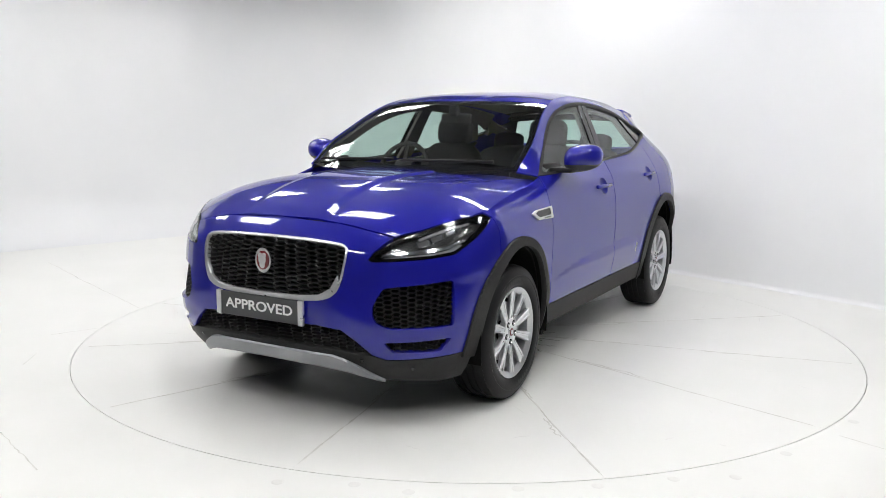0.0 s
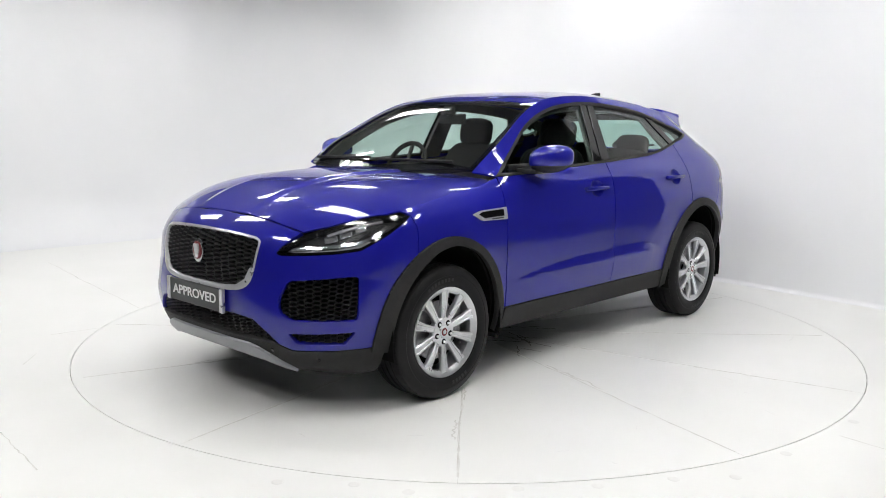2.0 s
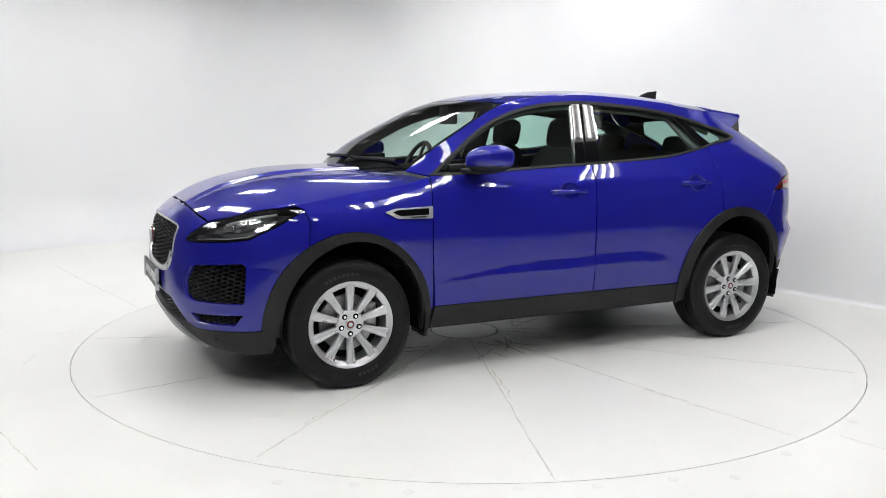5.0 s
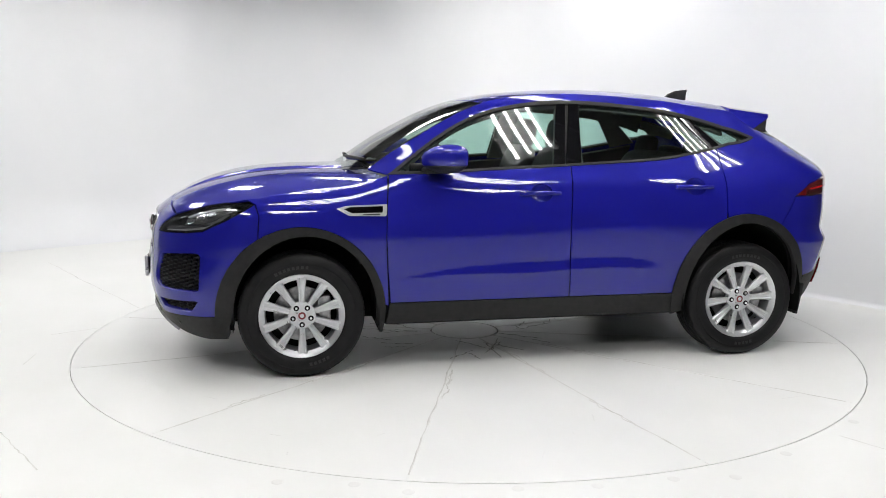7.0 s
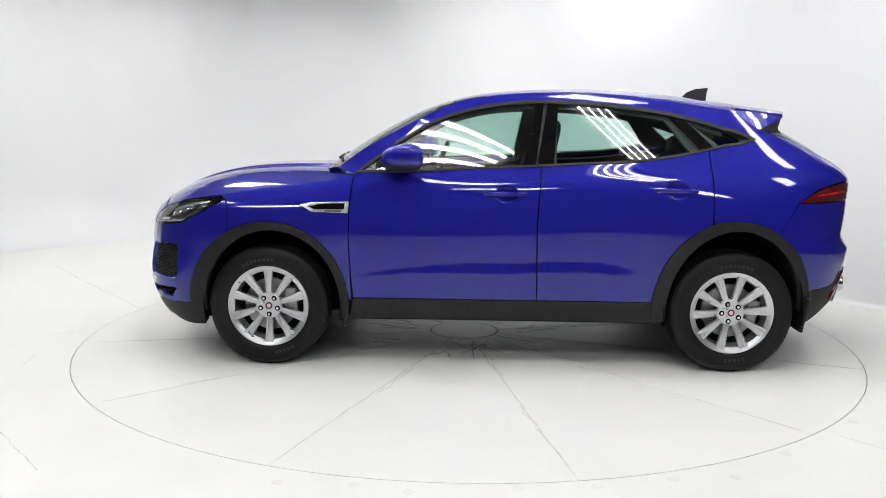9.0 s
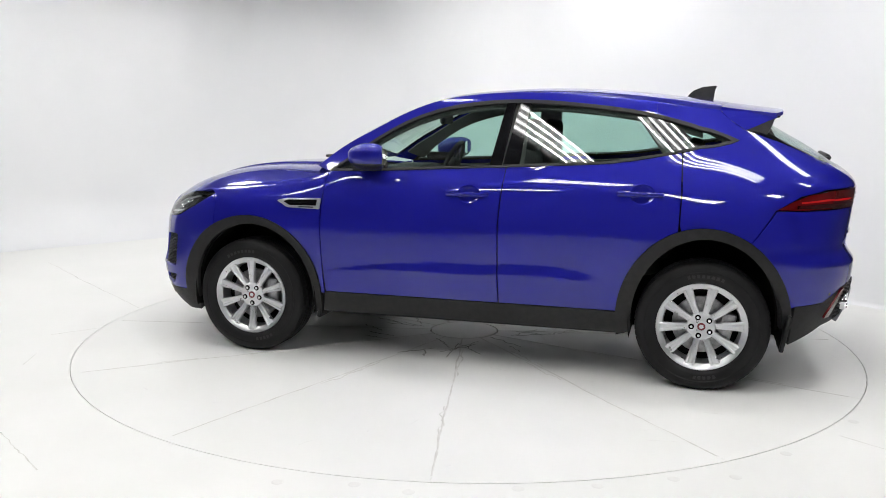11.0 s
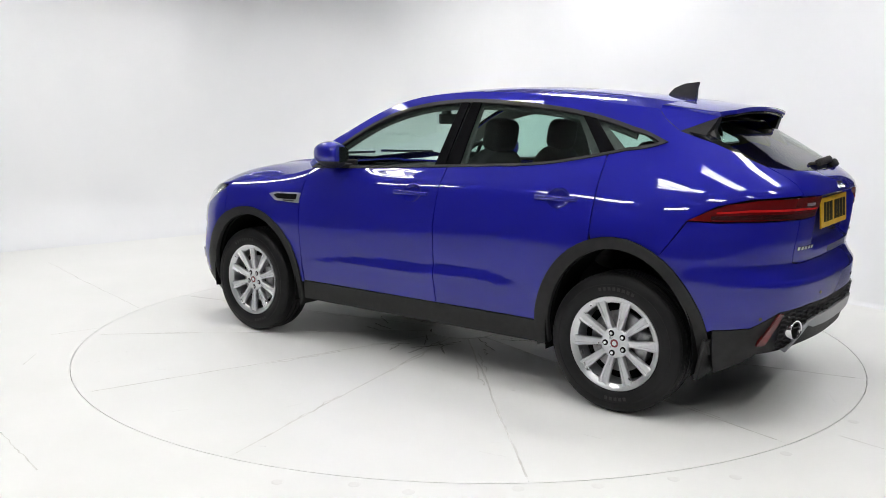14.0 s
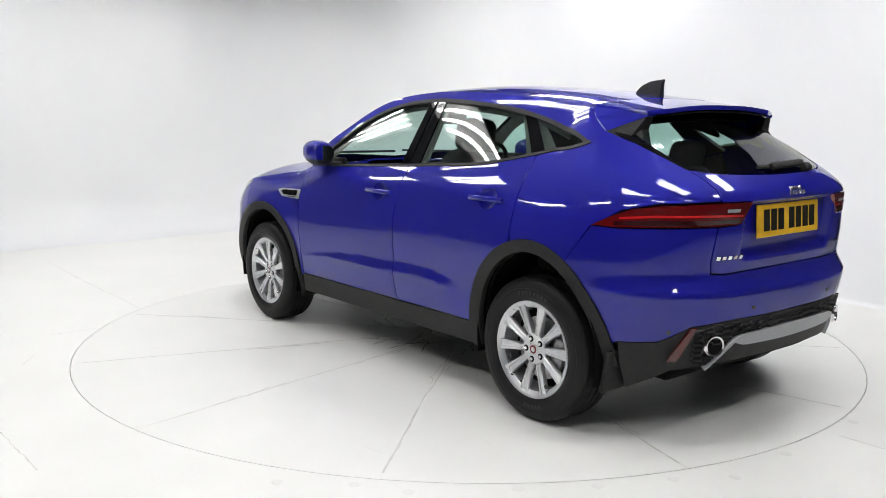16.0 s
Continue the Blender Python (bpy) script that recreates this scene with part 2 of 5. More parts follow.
def added_wall_downlights():
    # unseen cans above the view, added to brighten the walls in scallops
    first = None
    nl, nr = Vector((0.686, -0.728)), Vector((-0.761, -0.648))
    for q, n in ((CORNER + DIR_L * 4.9, nl), (CORNER + DIR_L * 3.55, nl), (CORNER + DIR_L * 2.65, nl), (CORNER + DIR_L * 1.6 + nl * 0.25, nl), (CORNER + DIR_R * 1.6 + nr * 0.35, nr), (CORNER + DIR_R * 3.4, nr)):
        p = q + n * 0.4
        m = pose(p.x, p.y, 3.0)
        if first:
            copy_thing(first, m)
            continue
        first = tagged(new("downlight"), "unseen white round downlight added to brighten the studio wall", "downlight", "downlights along the studio walls")
        bm = lathe([(0.0, 0.15), (0.075, 0.15), (0.075, -0.02), (0.068, -0.02), (0.062, 0.10), (0.0, 0.105)], 28, "Z")
        part("can", bm, M_WHITE_METAL, first, smooth=40)
        bm = lathe([(0.0, 0.085), (0.05, 0.085), (0.05, 0.095), (0.0, 0.095)], 24, "Z")
        part("bulb", bm, M_SPOT, first)
        bm = lathe([(0.0, 0.15), (0.008, 0.15), (0.008, 1.3), (0.0, 1.3)], 8, "Z")
        part("stem", bm, M_WHITE_METAL, first)
        first.matrix_basis = m


def wiggle(ax, ay, bx, by, n, amp):
    pts = []
    for i in range(n + 1):
        f = i / n
        e = min(1, 4 * f, 4 * (1 - f))
        d = (noise.noise((ax * 3 + f * 6, ay * 5, 1.7)) + 0.5 * noise.noise((f * 19, ax, ay))) * amp * e
        L = math.hypot(bx - ax, by - ay)
        pts.append((ax + (bx - ax) * f - (by - ay) / L * d, ay + (by - ay) * f + (bx - ax) / L * d))
    return pts


def floor_marks():
    marks = [(-2.13, -2.04, -1.75, -2.45), (-2.75, -0.29, -2.52, -0.10), (-4.13, 2.47, -3.2, 1.38), (-3.2, 1.38, -2.48, 0.54),
             (1.75, -1.90, 2.1, -2.3), (-5.2, 3.53, -4.75, 3.95), (-2.62, -0.75, -2.58, -0.98)]
    for ax, ay, bx, by in marks:
        bm = bmesh.new()
        strip(bm, wiggle(ax, ay, bx, by, 18, 0.014 * math.hypot(bx - ax, by - ay)), 0.0035, 0.0008, 0.0004)
        tagged(part("floor_crack", bm, M_CRACK), "thin filled hairline crack in the white floor", "crack", "cracks in the floor", kind="structure")


def floor_plugs():
    for x, y in ((-0.43, -2.53), (-0.21, -2.59), (0.22, -2.54), (0.54, -2.50), (0.86, -2.42), (1.42, -2.13), (1.12, -2.39), (-0.74, -2.52), (1.90, -1.71)):
        bm = lathe([(0.0, 0.0004), (0.018, 0.0006), (0.022, 0.0006), (0.024, 0.0), (0.026, 0.0)], 18, "Z")
        bmesh.ops.translate(bm, verts=bm.verts, vec=(x, y, 0.0003))
        tagged(part("floor_plug", bm, M_PLUG, smooth=30), "small round filled anchor hole in the floor", "floor plug", "filled anchor holes beside the turntable")


def turntable():
    root = tagged(new("turntable"), "round white turntable of twelve wedge panels, joints cracked", "turntable")
    # dirt bed seen in the joints
    bm = lathe([(0.0, -0.012), (R_TABLE, -0.012), (R_TABLE, -0.03), (0, -0.03)], 96, "Z")
    part("bed", bm, M_JOINT, root)
    g = 0.0006
    for k in range(12):
        a0, a1 = radians(11.6 + 30 * k), radians(11.6 + 30 * (k + 1))
        bm = bmesh.new()
        rr = [0.235] + [0.5, 1.0, 1.5, 2.0, R_TABLE - 0.0025]
        grid = []
        for r in rr:
            d = g / r
            grid.append([bm.verts.new((r * math.cos(a0 + d + (a1 - a0 - 2 * d) * j / 10), r * math.sin(a0 + d + (a1 - a0 - 2 * d) * j / 10), 0.0)) for j in range(11)])
        for a, b in zip(grid, grid[1:]):
            for j in range(10):
                bm.faces.new((a[j], b[j], b[j + 1], a[j + 1]))
        ext = bmesh.ops.extrude_face_region(bm, geom=bm.faces[:])
        bmesh.ops.translate(bm, verts=[v for v in ext["geom"] if isinstance(v, bmesh.types.BMVert)], vec=(0, 0, -0.02))
        bmesh.ops.recalc_face_normals(bm, faces=bm.faces)
        part("panel", bm, M_FLOOR, root)
    bm = lathe([(0.0, 0.0), (0.225, 0.0), (0.225, -0.02), (0.0, -0.02)], 48, "Z")
    part("centre_plate", bm, M_FLOOR, root)
    # uneven filler along each joint
    for k in range(12):
        a = radians(11.6 + 30 * k)
        bm = bmesh.new()
        c, s = math.cos(a), math.sin(a)
        strip(bm, wiggle(0.24 * c, 0.24 * s, 2.44 * c, 2.44 * s, 60, 0.016), 0.006, 0.0012, 0.0004)
        for _ in range(2):
            r0 = random.uniform(0.4, 1.8)
            r1 = r0 + random.uniform(0.25, 0.6)
            o = random.choice((-1, 1)) * random.uniform(0.012, 0.03)
            strip(bm, wiggle(r0 * c - o * s, r0 * s + o * c, r1 * c - o * s, r1 * s + o * c, 20, 0.03), 0.005, 0.001, 0.0004)
        part("joint_filler", bm, M_CRACK, root, "flaking grey filler along the joint")
    # spider of cracks about the centre plate
    bm = bmesh.new()
    for _ in range(26):
        a, r, w = random.uniform(0, 6.28), random.uniform(0.22, 0.62), random.uniform(-1.2, 1.2)
        x, y, L = r * math.cos(a), r * math.sin(a), random.uniform(0.10, 0.34)
        strip(bm, wiggle(x, y, x + L * math.cos(a + w), y + L * math.sin(a + w), 12, 0.03), 0.0035, 0.0008, 0.0005)
    tagged(part("cracking", bm, M_JOINT, root, "fine dark cracks about the centre plate"), kind="stuff")
    # faint scuffs and scratches of the painted panels
    bm = bmesh.new()
    for _ in range(46):
        r, a, b = 2.4 * math.sqrt(random.random()), random.uniform(0, 6.28), random.uniform(0, 6.28)
        L = random.uniform(0.02, 0.16)
        x, y = r * math.cos(a), r * math.sin(a)
        strip(bm, wiggle(x, y, x + L * math.cos(b), y + L * math.sin(b), 5, 0.01), random.uniform(0.0015, 0.004), 0.0004, 0.0004)
    tagged(part("scuffing", bm, M_PLUG, root, "faint scuffs in the white paint"), kind="stuff")
    return root


studio()
ceiling_lights()
added_wall_downlights()
floor_marks()
floor_plugs()
TABLE = turntable()


# ---- the car's surfaces: x to the rear, y to its right, z up, origin under the middle of the wheelbase ----
def spline(xs, ys, at):
    """Natural cubic spline through knots; ys may hold one curve a row."""
    xs, ys, at = np.asarray(xs, float), np.atleast_2d(np.asarray(ys, float)), np.asarray(at, float)
    n, h = len(xs), np.diff(xs)
    A, B = np.eye(n), np.zeros((n, ys.shape[0]))
    for i in range(1, n - 1):
        A[i, i - 1], A[i, i], A[i, i + 1] = h[i - 1], 2 * (h[i - 1] + h[i]), h[i]
        B[i] = 6 * ((ys[:, i + 1] - ys[:, i]) / h[i] - (ys[:, i] - ys[:, i - 1]) / h[i - 1])
    M = np.linalg.solve(A, B).T
    at = np.clip(at, xs[0], xs[-1])
    k = np.clip(np.searchsorted(xs, at) - 1, 0, n - 2)
    d, t = h[k], at - xs[k]
    u = xs[k + 1] - at
    return (M[:, k] * u ** 3 + M[:, k + 1] * t ** 3) / (6 * d) + (ys[:, k] / d - M[:, k] * d / 6) * u + (ys[:, k + 1] / d - M[:, k + 1] * d / 6) * t


def line(xs, ys, at):
    return spline(xs, ys, at)[0]


# half-breadths at seven stations along the car, level by level from sill to roof
STATIONS = (-1.5, -1.1, -0.85, -0.4, 0.2, 0.8, 1.3)
BREADTH = {
    0.18: (0.82, 0.82, 0.83, 0.83, 0.83, 0.83, 0.83),
    0.40: (0.895, 0.892, 0.885, 0.882, 0.882, 0.885, 0.90),
    0.60: (0.922, 0.910, 0.903, 0.900, 0.902, 0.910, 0.928),
    0.80: (0.930, 0.922, 0.910, 0.906, 0.912, 0.924, 0.940),
    0.92: (0.912, 0.904, 0.898, 0.896, 0.904, 0.918, 0.930),
    1.02: (0.840, 0.858, 0.868, 0.874, 0.884, 0.900, 0.904),
    1.08: (0.710, 0.785, 0.838, 0.852, 0.864, 0.882, 0.880),
    1.14: (0.500, 0.650, 0.785, 0.812, 0.825, 0.846, 0.846),
    1.20: (0.420, 0.590, 0.735, 0.770, 0.790, 0.804, 0.806),
    1.30: (0.400, 0.560, 0.685, 0.722, 0.742, 0.746, 0.726),
    1.40: (0.380, 0.520, 0.622, 0.676, 0.694, 0.690, 0.648),
    1.50: (0.340, 0.460, 0.565, 0.622, 0.642, 0.632, 0.570),
    1.56: (0.300, 0.400, 0.510, 0.580, 0.598, 0.582, 0.510),
    1.62: (0.240, 0.320, 0.420, 0.500, 0.520, 0.500, 0.420),
}
LEVELS = tuple(BREADTH)
_gx = np.linspace(-1.5, 1.3, 141)
_gz = np.linspace(0.18, 1.62, 289)
_rows = spline(STATIONS, [BREADTH[z] for z in LEVELS], _gx)
_GRID = spline(LEVELS, _rows.T, _gz)


def breadth(x, z):
    """Half-breadth between the axles, read off the faired grid."""
    x, z = np.broadcast_arrays(np.asarray(x, float), np.asarray(z, float))
    fx = np.clip((x + 1.5) / 2.8 * 140, 0, 139.999)
    fz = np.clip((z - 0.18) / 1.44 * 288, 0, 287.999)
    i, j = fx.astype(int), fz.astype(int)
    u, v = fx - i, fz - j
    g = _GRID
    y = (g[i, j] * (1 - u) + g[i + 1, j] * u) * (1 - v) + (g[i, j + 1] * (1 - u) + g[i + 1, j + 1] * u) * v
    # sculpted ledge low on the doors
    top = line((-0.8, -0.4, 0.22, 0.57, 0.8), (0.545, 0.600, 0.628, 0.632, 0.588), x)
    deep = 0.012 + 0.043 * np.clip((x + 0.80) / 0.75, 0, 1) * np.clip((0.84 - x) / 0.2, 0.2, 1)
    amp = 0.25 * deep * np.clip((x + 0.84) / 0.15, 0, 1) * np.clip((0.82 - x) / 0.12, 0, 1)
    f = np.clip((top - z) / deep, 0, 1)
    fade = np.clip((z - 0.40) / 0.16, 0, 1)
    return y + amp * f * fade


NOSE_Z = (0.16, 0.22, 0.30, 0.42, 0.60, 0.75, 0.84, 0.90, 0.95, 1.00, 1.05, 1.10, 1.15)
NOSE_X = (-1.97, -2.08, -2.16, -2.212, -2.225, -2.222, -2.207, -2.170, -2.108, -2.025, -1.925, -1.79, -1.62)
TAIL_Z = (0.16, 0.25, 0.36, 0.50, 0.62, 0.68, 0.70, 0.72, 0.75, 0.775, 0.80, 0.87, 0.96, 1.06, 1.11, 1.16, 1.24, 1.33, 1.42, 1.52, 1.62)
TAIL_X = (1.98, 2.07, 2.12, 2.150, 2.160, 2.160, 2.157, 2.143, 2.122, 2.111, 2.112, 2.122, 2.133, 2.142, 2.140, 2.105, 1.995, 1.855, 1.70, 1.57, 1.46)
LF, LR = 1.2, 1.2


def nose_n(z):
    return np.interp(z, (0.3, 0.5, 0.68, 0.80, 0.89), (3.0, 2.85, 2.45, 2.35, 2.2))


def tail_n(z):
    return np.interp(z, (0.3, 0.55, 0.7, 1.0, 1.12, 1.25, 1.5), (2.7, 2.95, 3.3, 3.25, 3.45, 3.15, 2.8))


def shell(q, z):
    """Outer skin; q runs like x along the flank and goes on round the nose and the tail (left flank for -2.7 < q < 2.5)."""
    q, z = np.broadcast_arrays(np.asarray(q, float), np.asarray(z, float))
    side = np.where((q < -1.5 - LF) | (q > 1.3 + LR), 1.0, -1.0)
    q = np.where(q < -1.5 - LF, -3.0 - 2 * LF - q, q)
    q = np.where(q > 1.3 + LR, 2.6 + 2 * LR - q, q)
    b = breadth(np.clip(q, -1.5, 1.3), z)
    fr = np.clip(1 - (-1.5 - q) / LF, 0, 1) * math.pi / 2
    rr = np.clip(1 - (q - 1.3) / LR, 0, 1) * math.pi / 2
    nf, nr = 2 / nose_n(z), 2 / tail_n(z)
    xf = -1.5 + (line(NOSE_Z, NOSE_X, z) + 1.5) * np.cos(fr) ** nf
    xr = 1.3 + (line(TAIL_Z, TAIL_X, z) - 1.3) * np.cos(rr) ** nr
    x = np.where(q < -1.5, xf, np.where(q > 1.3, xr, q))
    y = np.where(q < -1.5, b * np.sin(fr) ** nf, np.where(q > 1.3, b * np.sin(rr) ** nr, b))
    return np.stack([x, side * y, z + 0 * q], -1)


def qx(x, z=0.8):
    """Flank parameter at a given x."""
    if x < -1.5:
        a = -1.5 - float(line(NOSE_Z, NOSE_X, [z])[0])
        return -1.5 - LF * (1 - math.acos(min(1, ((-1.5 - x) / a) ** (float(nose_n(z)) / 2))) / (math.pi / 2))
    if x > 1.3:
        a = float(line(TAIL_Z, TAIL_X, [z])[0]) - 1.3
        n = float(tail_n(z))
        return 1.3 + LR * (1 - math.acos(min(1, ((x - 1.3) / a) ** (n / 2))) / (math.pi / 2))
    return x


def qf(y, z=0.6):
    """Nose parameter at a given y (left is negative)."""
    b = float(breadth(-1.5, z))
    a = math.asin(min(1, (abs(y) / b) ** (float(nose_n(z)) / 2))) / (math.pi / 2)
    q = -1.5 - LF * (1 - a)
    return q if y <= 0 else -3.0 - 2 * LF - q


def qr(y, z=0.6):
    """Tail parameter at a given y."""
    b = float(breadth(1.3, z))
    n = float(tail_n(z))
    a = math.asin(min(1, (abs(y) / b) ** (n / 2))) / (math.pi / 2)
    q = 1.3 + LR * (1 - a)
    return q if y <= 0 else 2.6 + 2 * LR - q


EDGE_HOOD = ((-2.2, -2.0, -1.82, -1.70, -1.6, -1.45, -1.35, -1.2, -1.04, -0.80), (0.80, 0.908, 0.970, 0.990, 1.002, 1.023, 1.038, 1.058, 1.077, 1.102))
MID_HOOD = ((-2.2, -2.12, -2.04, -1.9, -1.75, -1.6, -1.4, -1.2, -0.95), (0.862, 0.935, 0.988, 1.052, 1.095, 1.122, 1.139, 1.144, 1.146))
EDGE_ROOF = ((-1.05, -0.96, -0.79, -0.62, -0.453, -0.286, -0.119, 0.047, 0.24, 0.54, 0.97, 1.2, 1.45, 1.75),
             (1.08, 1.143, 1.262, 1.358, 1.449, 1.521, 1.564, 1.583, 1.593, 1.584, 1.549, 1.520, 1.488, 1.470))
MID_ROOF = ((-1.15, -1.06, -0.868, -0.678, -0.489, -0.302, -0.115, 0.056, 0.23, 0.44, 0.78, 1.13, 1.5, 1.78),
            (1.090, 1.150, 1.282, 1.394, 1.489, 1.557, 1.600, 1.619, 1.630, 1.636, 1.625, 1.594, 1.546, 1.512))


def side_y(x, z):
    """Half-breadth of the skin at (x, z) on nose, flank or tail."""
    x, z = np.asarray(x, float), np.asarray(z, float)
    b = breadth(np.clip(x, -1.5, 1.3), z)
    af = np.maximum(-1.5 - line(NOSE_Z, NOSE_X, z), 0.05)
    ar = np.maximum(line(TAIL_Z, TAIL_X, z) - 1.3, 0.05)
    uf = np.clip((-1.5 - x) / af, 0, 0.97)
    ur = np.clip((x - 1.3) / ar, 0, 0.97)
    return b * (1 - uf ** nose_n(z)) ** (1 / nose_n(z)) * (1 - ur ** 2.7) ** (1 / 2.7)


def spoiler_top(x, y):
    """Upper face of the tail spoiler, carried on from the roof."""
    x, y = np.broadcast_arrays(np.asarray(x, float), np.asarray(y, float))
    return np.stack([x, y, line(*MID_ROOF, x) - 0.040 * (np.abs(y) / 0.54) ** 2.4], -1)


def over(edge, mid, power, bulge=0.0):
    """A surface spanned from the centre line down to an edge line on the skin."""
    def f(x, y):
        x, y = np.broadcast_arrays(np.asarray(x, float), np.asarray(y, float))
        ze, zc = line(*edge, x), line(*mid, x)
        ye = side_y(x, ze)
        t = np.abs(y) / ye
        z = zc - (zc - ze) * t ** power
        if bulge:
            w = 0.235 + 0.02 * np.clip((x + 2.1) / 1.1, 0, 1)
            s = np.clip((w - np.abs(y)) / 0.032, -1, 1)
            z = z + bulge * (s * (1.5 - 0.5 * s * s)) * np.clip((x + 2.15) / 0.3, 0, 1)
        return np.stack([x, y, z], -1)
    return f


hood_top = over(EDGE_HOOD, MID_HOOD, 3.5, 0.0065)
roof_top = over(EDGE_ROOF, MID_ROOF, 3.2)


# ---- trimmed panels on those surfaces ----
def dense(loop, step):
    out = []
    for (a, b), (c, d) in zip(loop, loop[1:] + loop[:1]):
        n = max(1, int(math.ceil(math.hypot(c - a, d - b) / step)))
        out += [(a + (c - a) * i / n, b + (d - b) * i / n) for i in range(n)]
    return out


def rounded(loop, r, k=5):
    out = []
    n = len(loop)
    for i in range(n):
        p, c, x = Vector(loop[i - 1]), Vector(loop[i]), Vector(loop[(i + 1) % n])
        ra = min(r, (p - c).length * 0.45)
        rb = min(r, (x - c).length * 0.45)
        a, b = c + (p - c).normalized() * ra, c + (x - c).normalized() * rb
        for j in range(k + 1):
            t = j / k
            v = a * (1 - t) ** 2 + c * 2 * t * (1 - t) + b * t * t
            out.append((v.x, v.y))
    return out


def smooth_line(pts, n=6):
    """Catmull-Rom through (a, b) points."""
    out = []
    P = [Vector(p) for p in pts]
    for i in range(len(P) - 1):
        p0, p1, p2, p3 = P[max(i - 1, 0)], P[i], P[i + 1], P[min(i + 2, len(P) - 1)]
        for j in range(n):
            t = j / n
            v = 0.5 * (2 * p1 + (p2 - p0) * t + (2 * p0 - 5 * p1 + 4 * p2 - p3) * t * t + (3 * p1 - p0 - 3 * p2 + p3) * t ** 3)
            out.append((v.x, v.y))
    out.append(tuple(P[-1]))
    return out


def area(loop):
    return 0.5 * sum(a * d - c * b for (a, b), (c, d) in zip(loop, loop[1:] + loop[:1]))


def inset(loop, g):
    if not g:
        return loop
    s = 1 if area(loop) > 0 else -1
    n = len(loop)
    out = []
    for i in range(n):
        (a, b), (c, d), (e, f) = loop[i - 1], loop[i], loop[(i + 1) % n]
        n1, n2 = Vector((-(d - b), c - a)), Vector((-(f - d), e - c))
        if n1.length < 1e-9 or n2.length < 1e-9:
            out.append((c, d))
            continue
        n1.normalize(), n2.normalize()
        m = n1 + n2
        k = m.dot(n1)
        m = m / max(k, 0.4) if m.length > 1e-6 else n1
        out.append((c + s * g * m.x, d + s * g * m.y))
    return out


def inside(P, loop):
    L = np.array(loop)
    M = np.roll(L, -1, 0)
    x, y = P[:, 0:1], P[:, 1:2]
    cond = (L[:, 1] > y) != (M[:, 1] > y)
    with np.errstate(divide="ignore", invalid="ignore"):
        xi = (M[:, 0] - L[:, 0]) * (y - L[:, 1]) / (M[:, 1] - L[:, 1]) + L[:, 0]
    return ((cond & (x < xi)).sum(1) % 2) == 1


from mathutils.geometry import delaunay_2d_cdt


def normals_at(surf, P, e=0.004):
    a, b = P[:, 0], P[:, 1]
    n = np.cross(surf(a + e, b) - surf(a - e, b), surf(a, b + e) - surf(a, b - e))
    return n / np.maximum(np.linalg.norm(n, axis=1, keepdims=True), 1e-12)


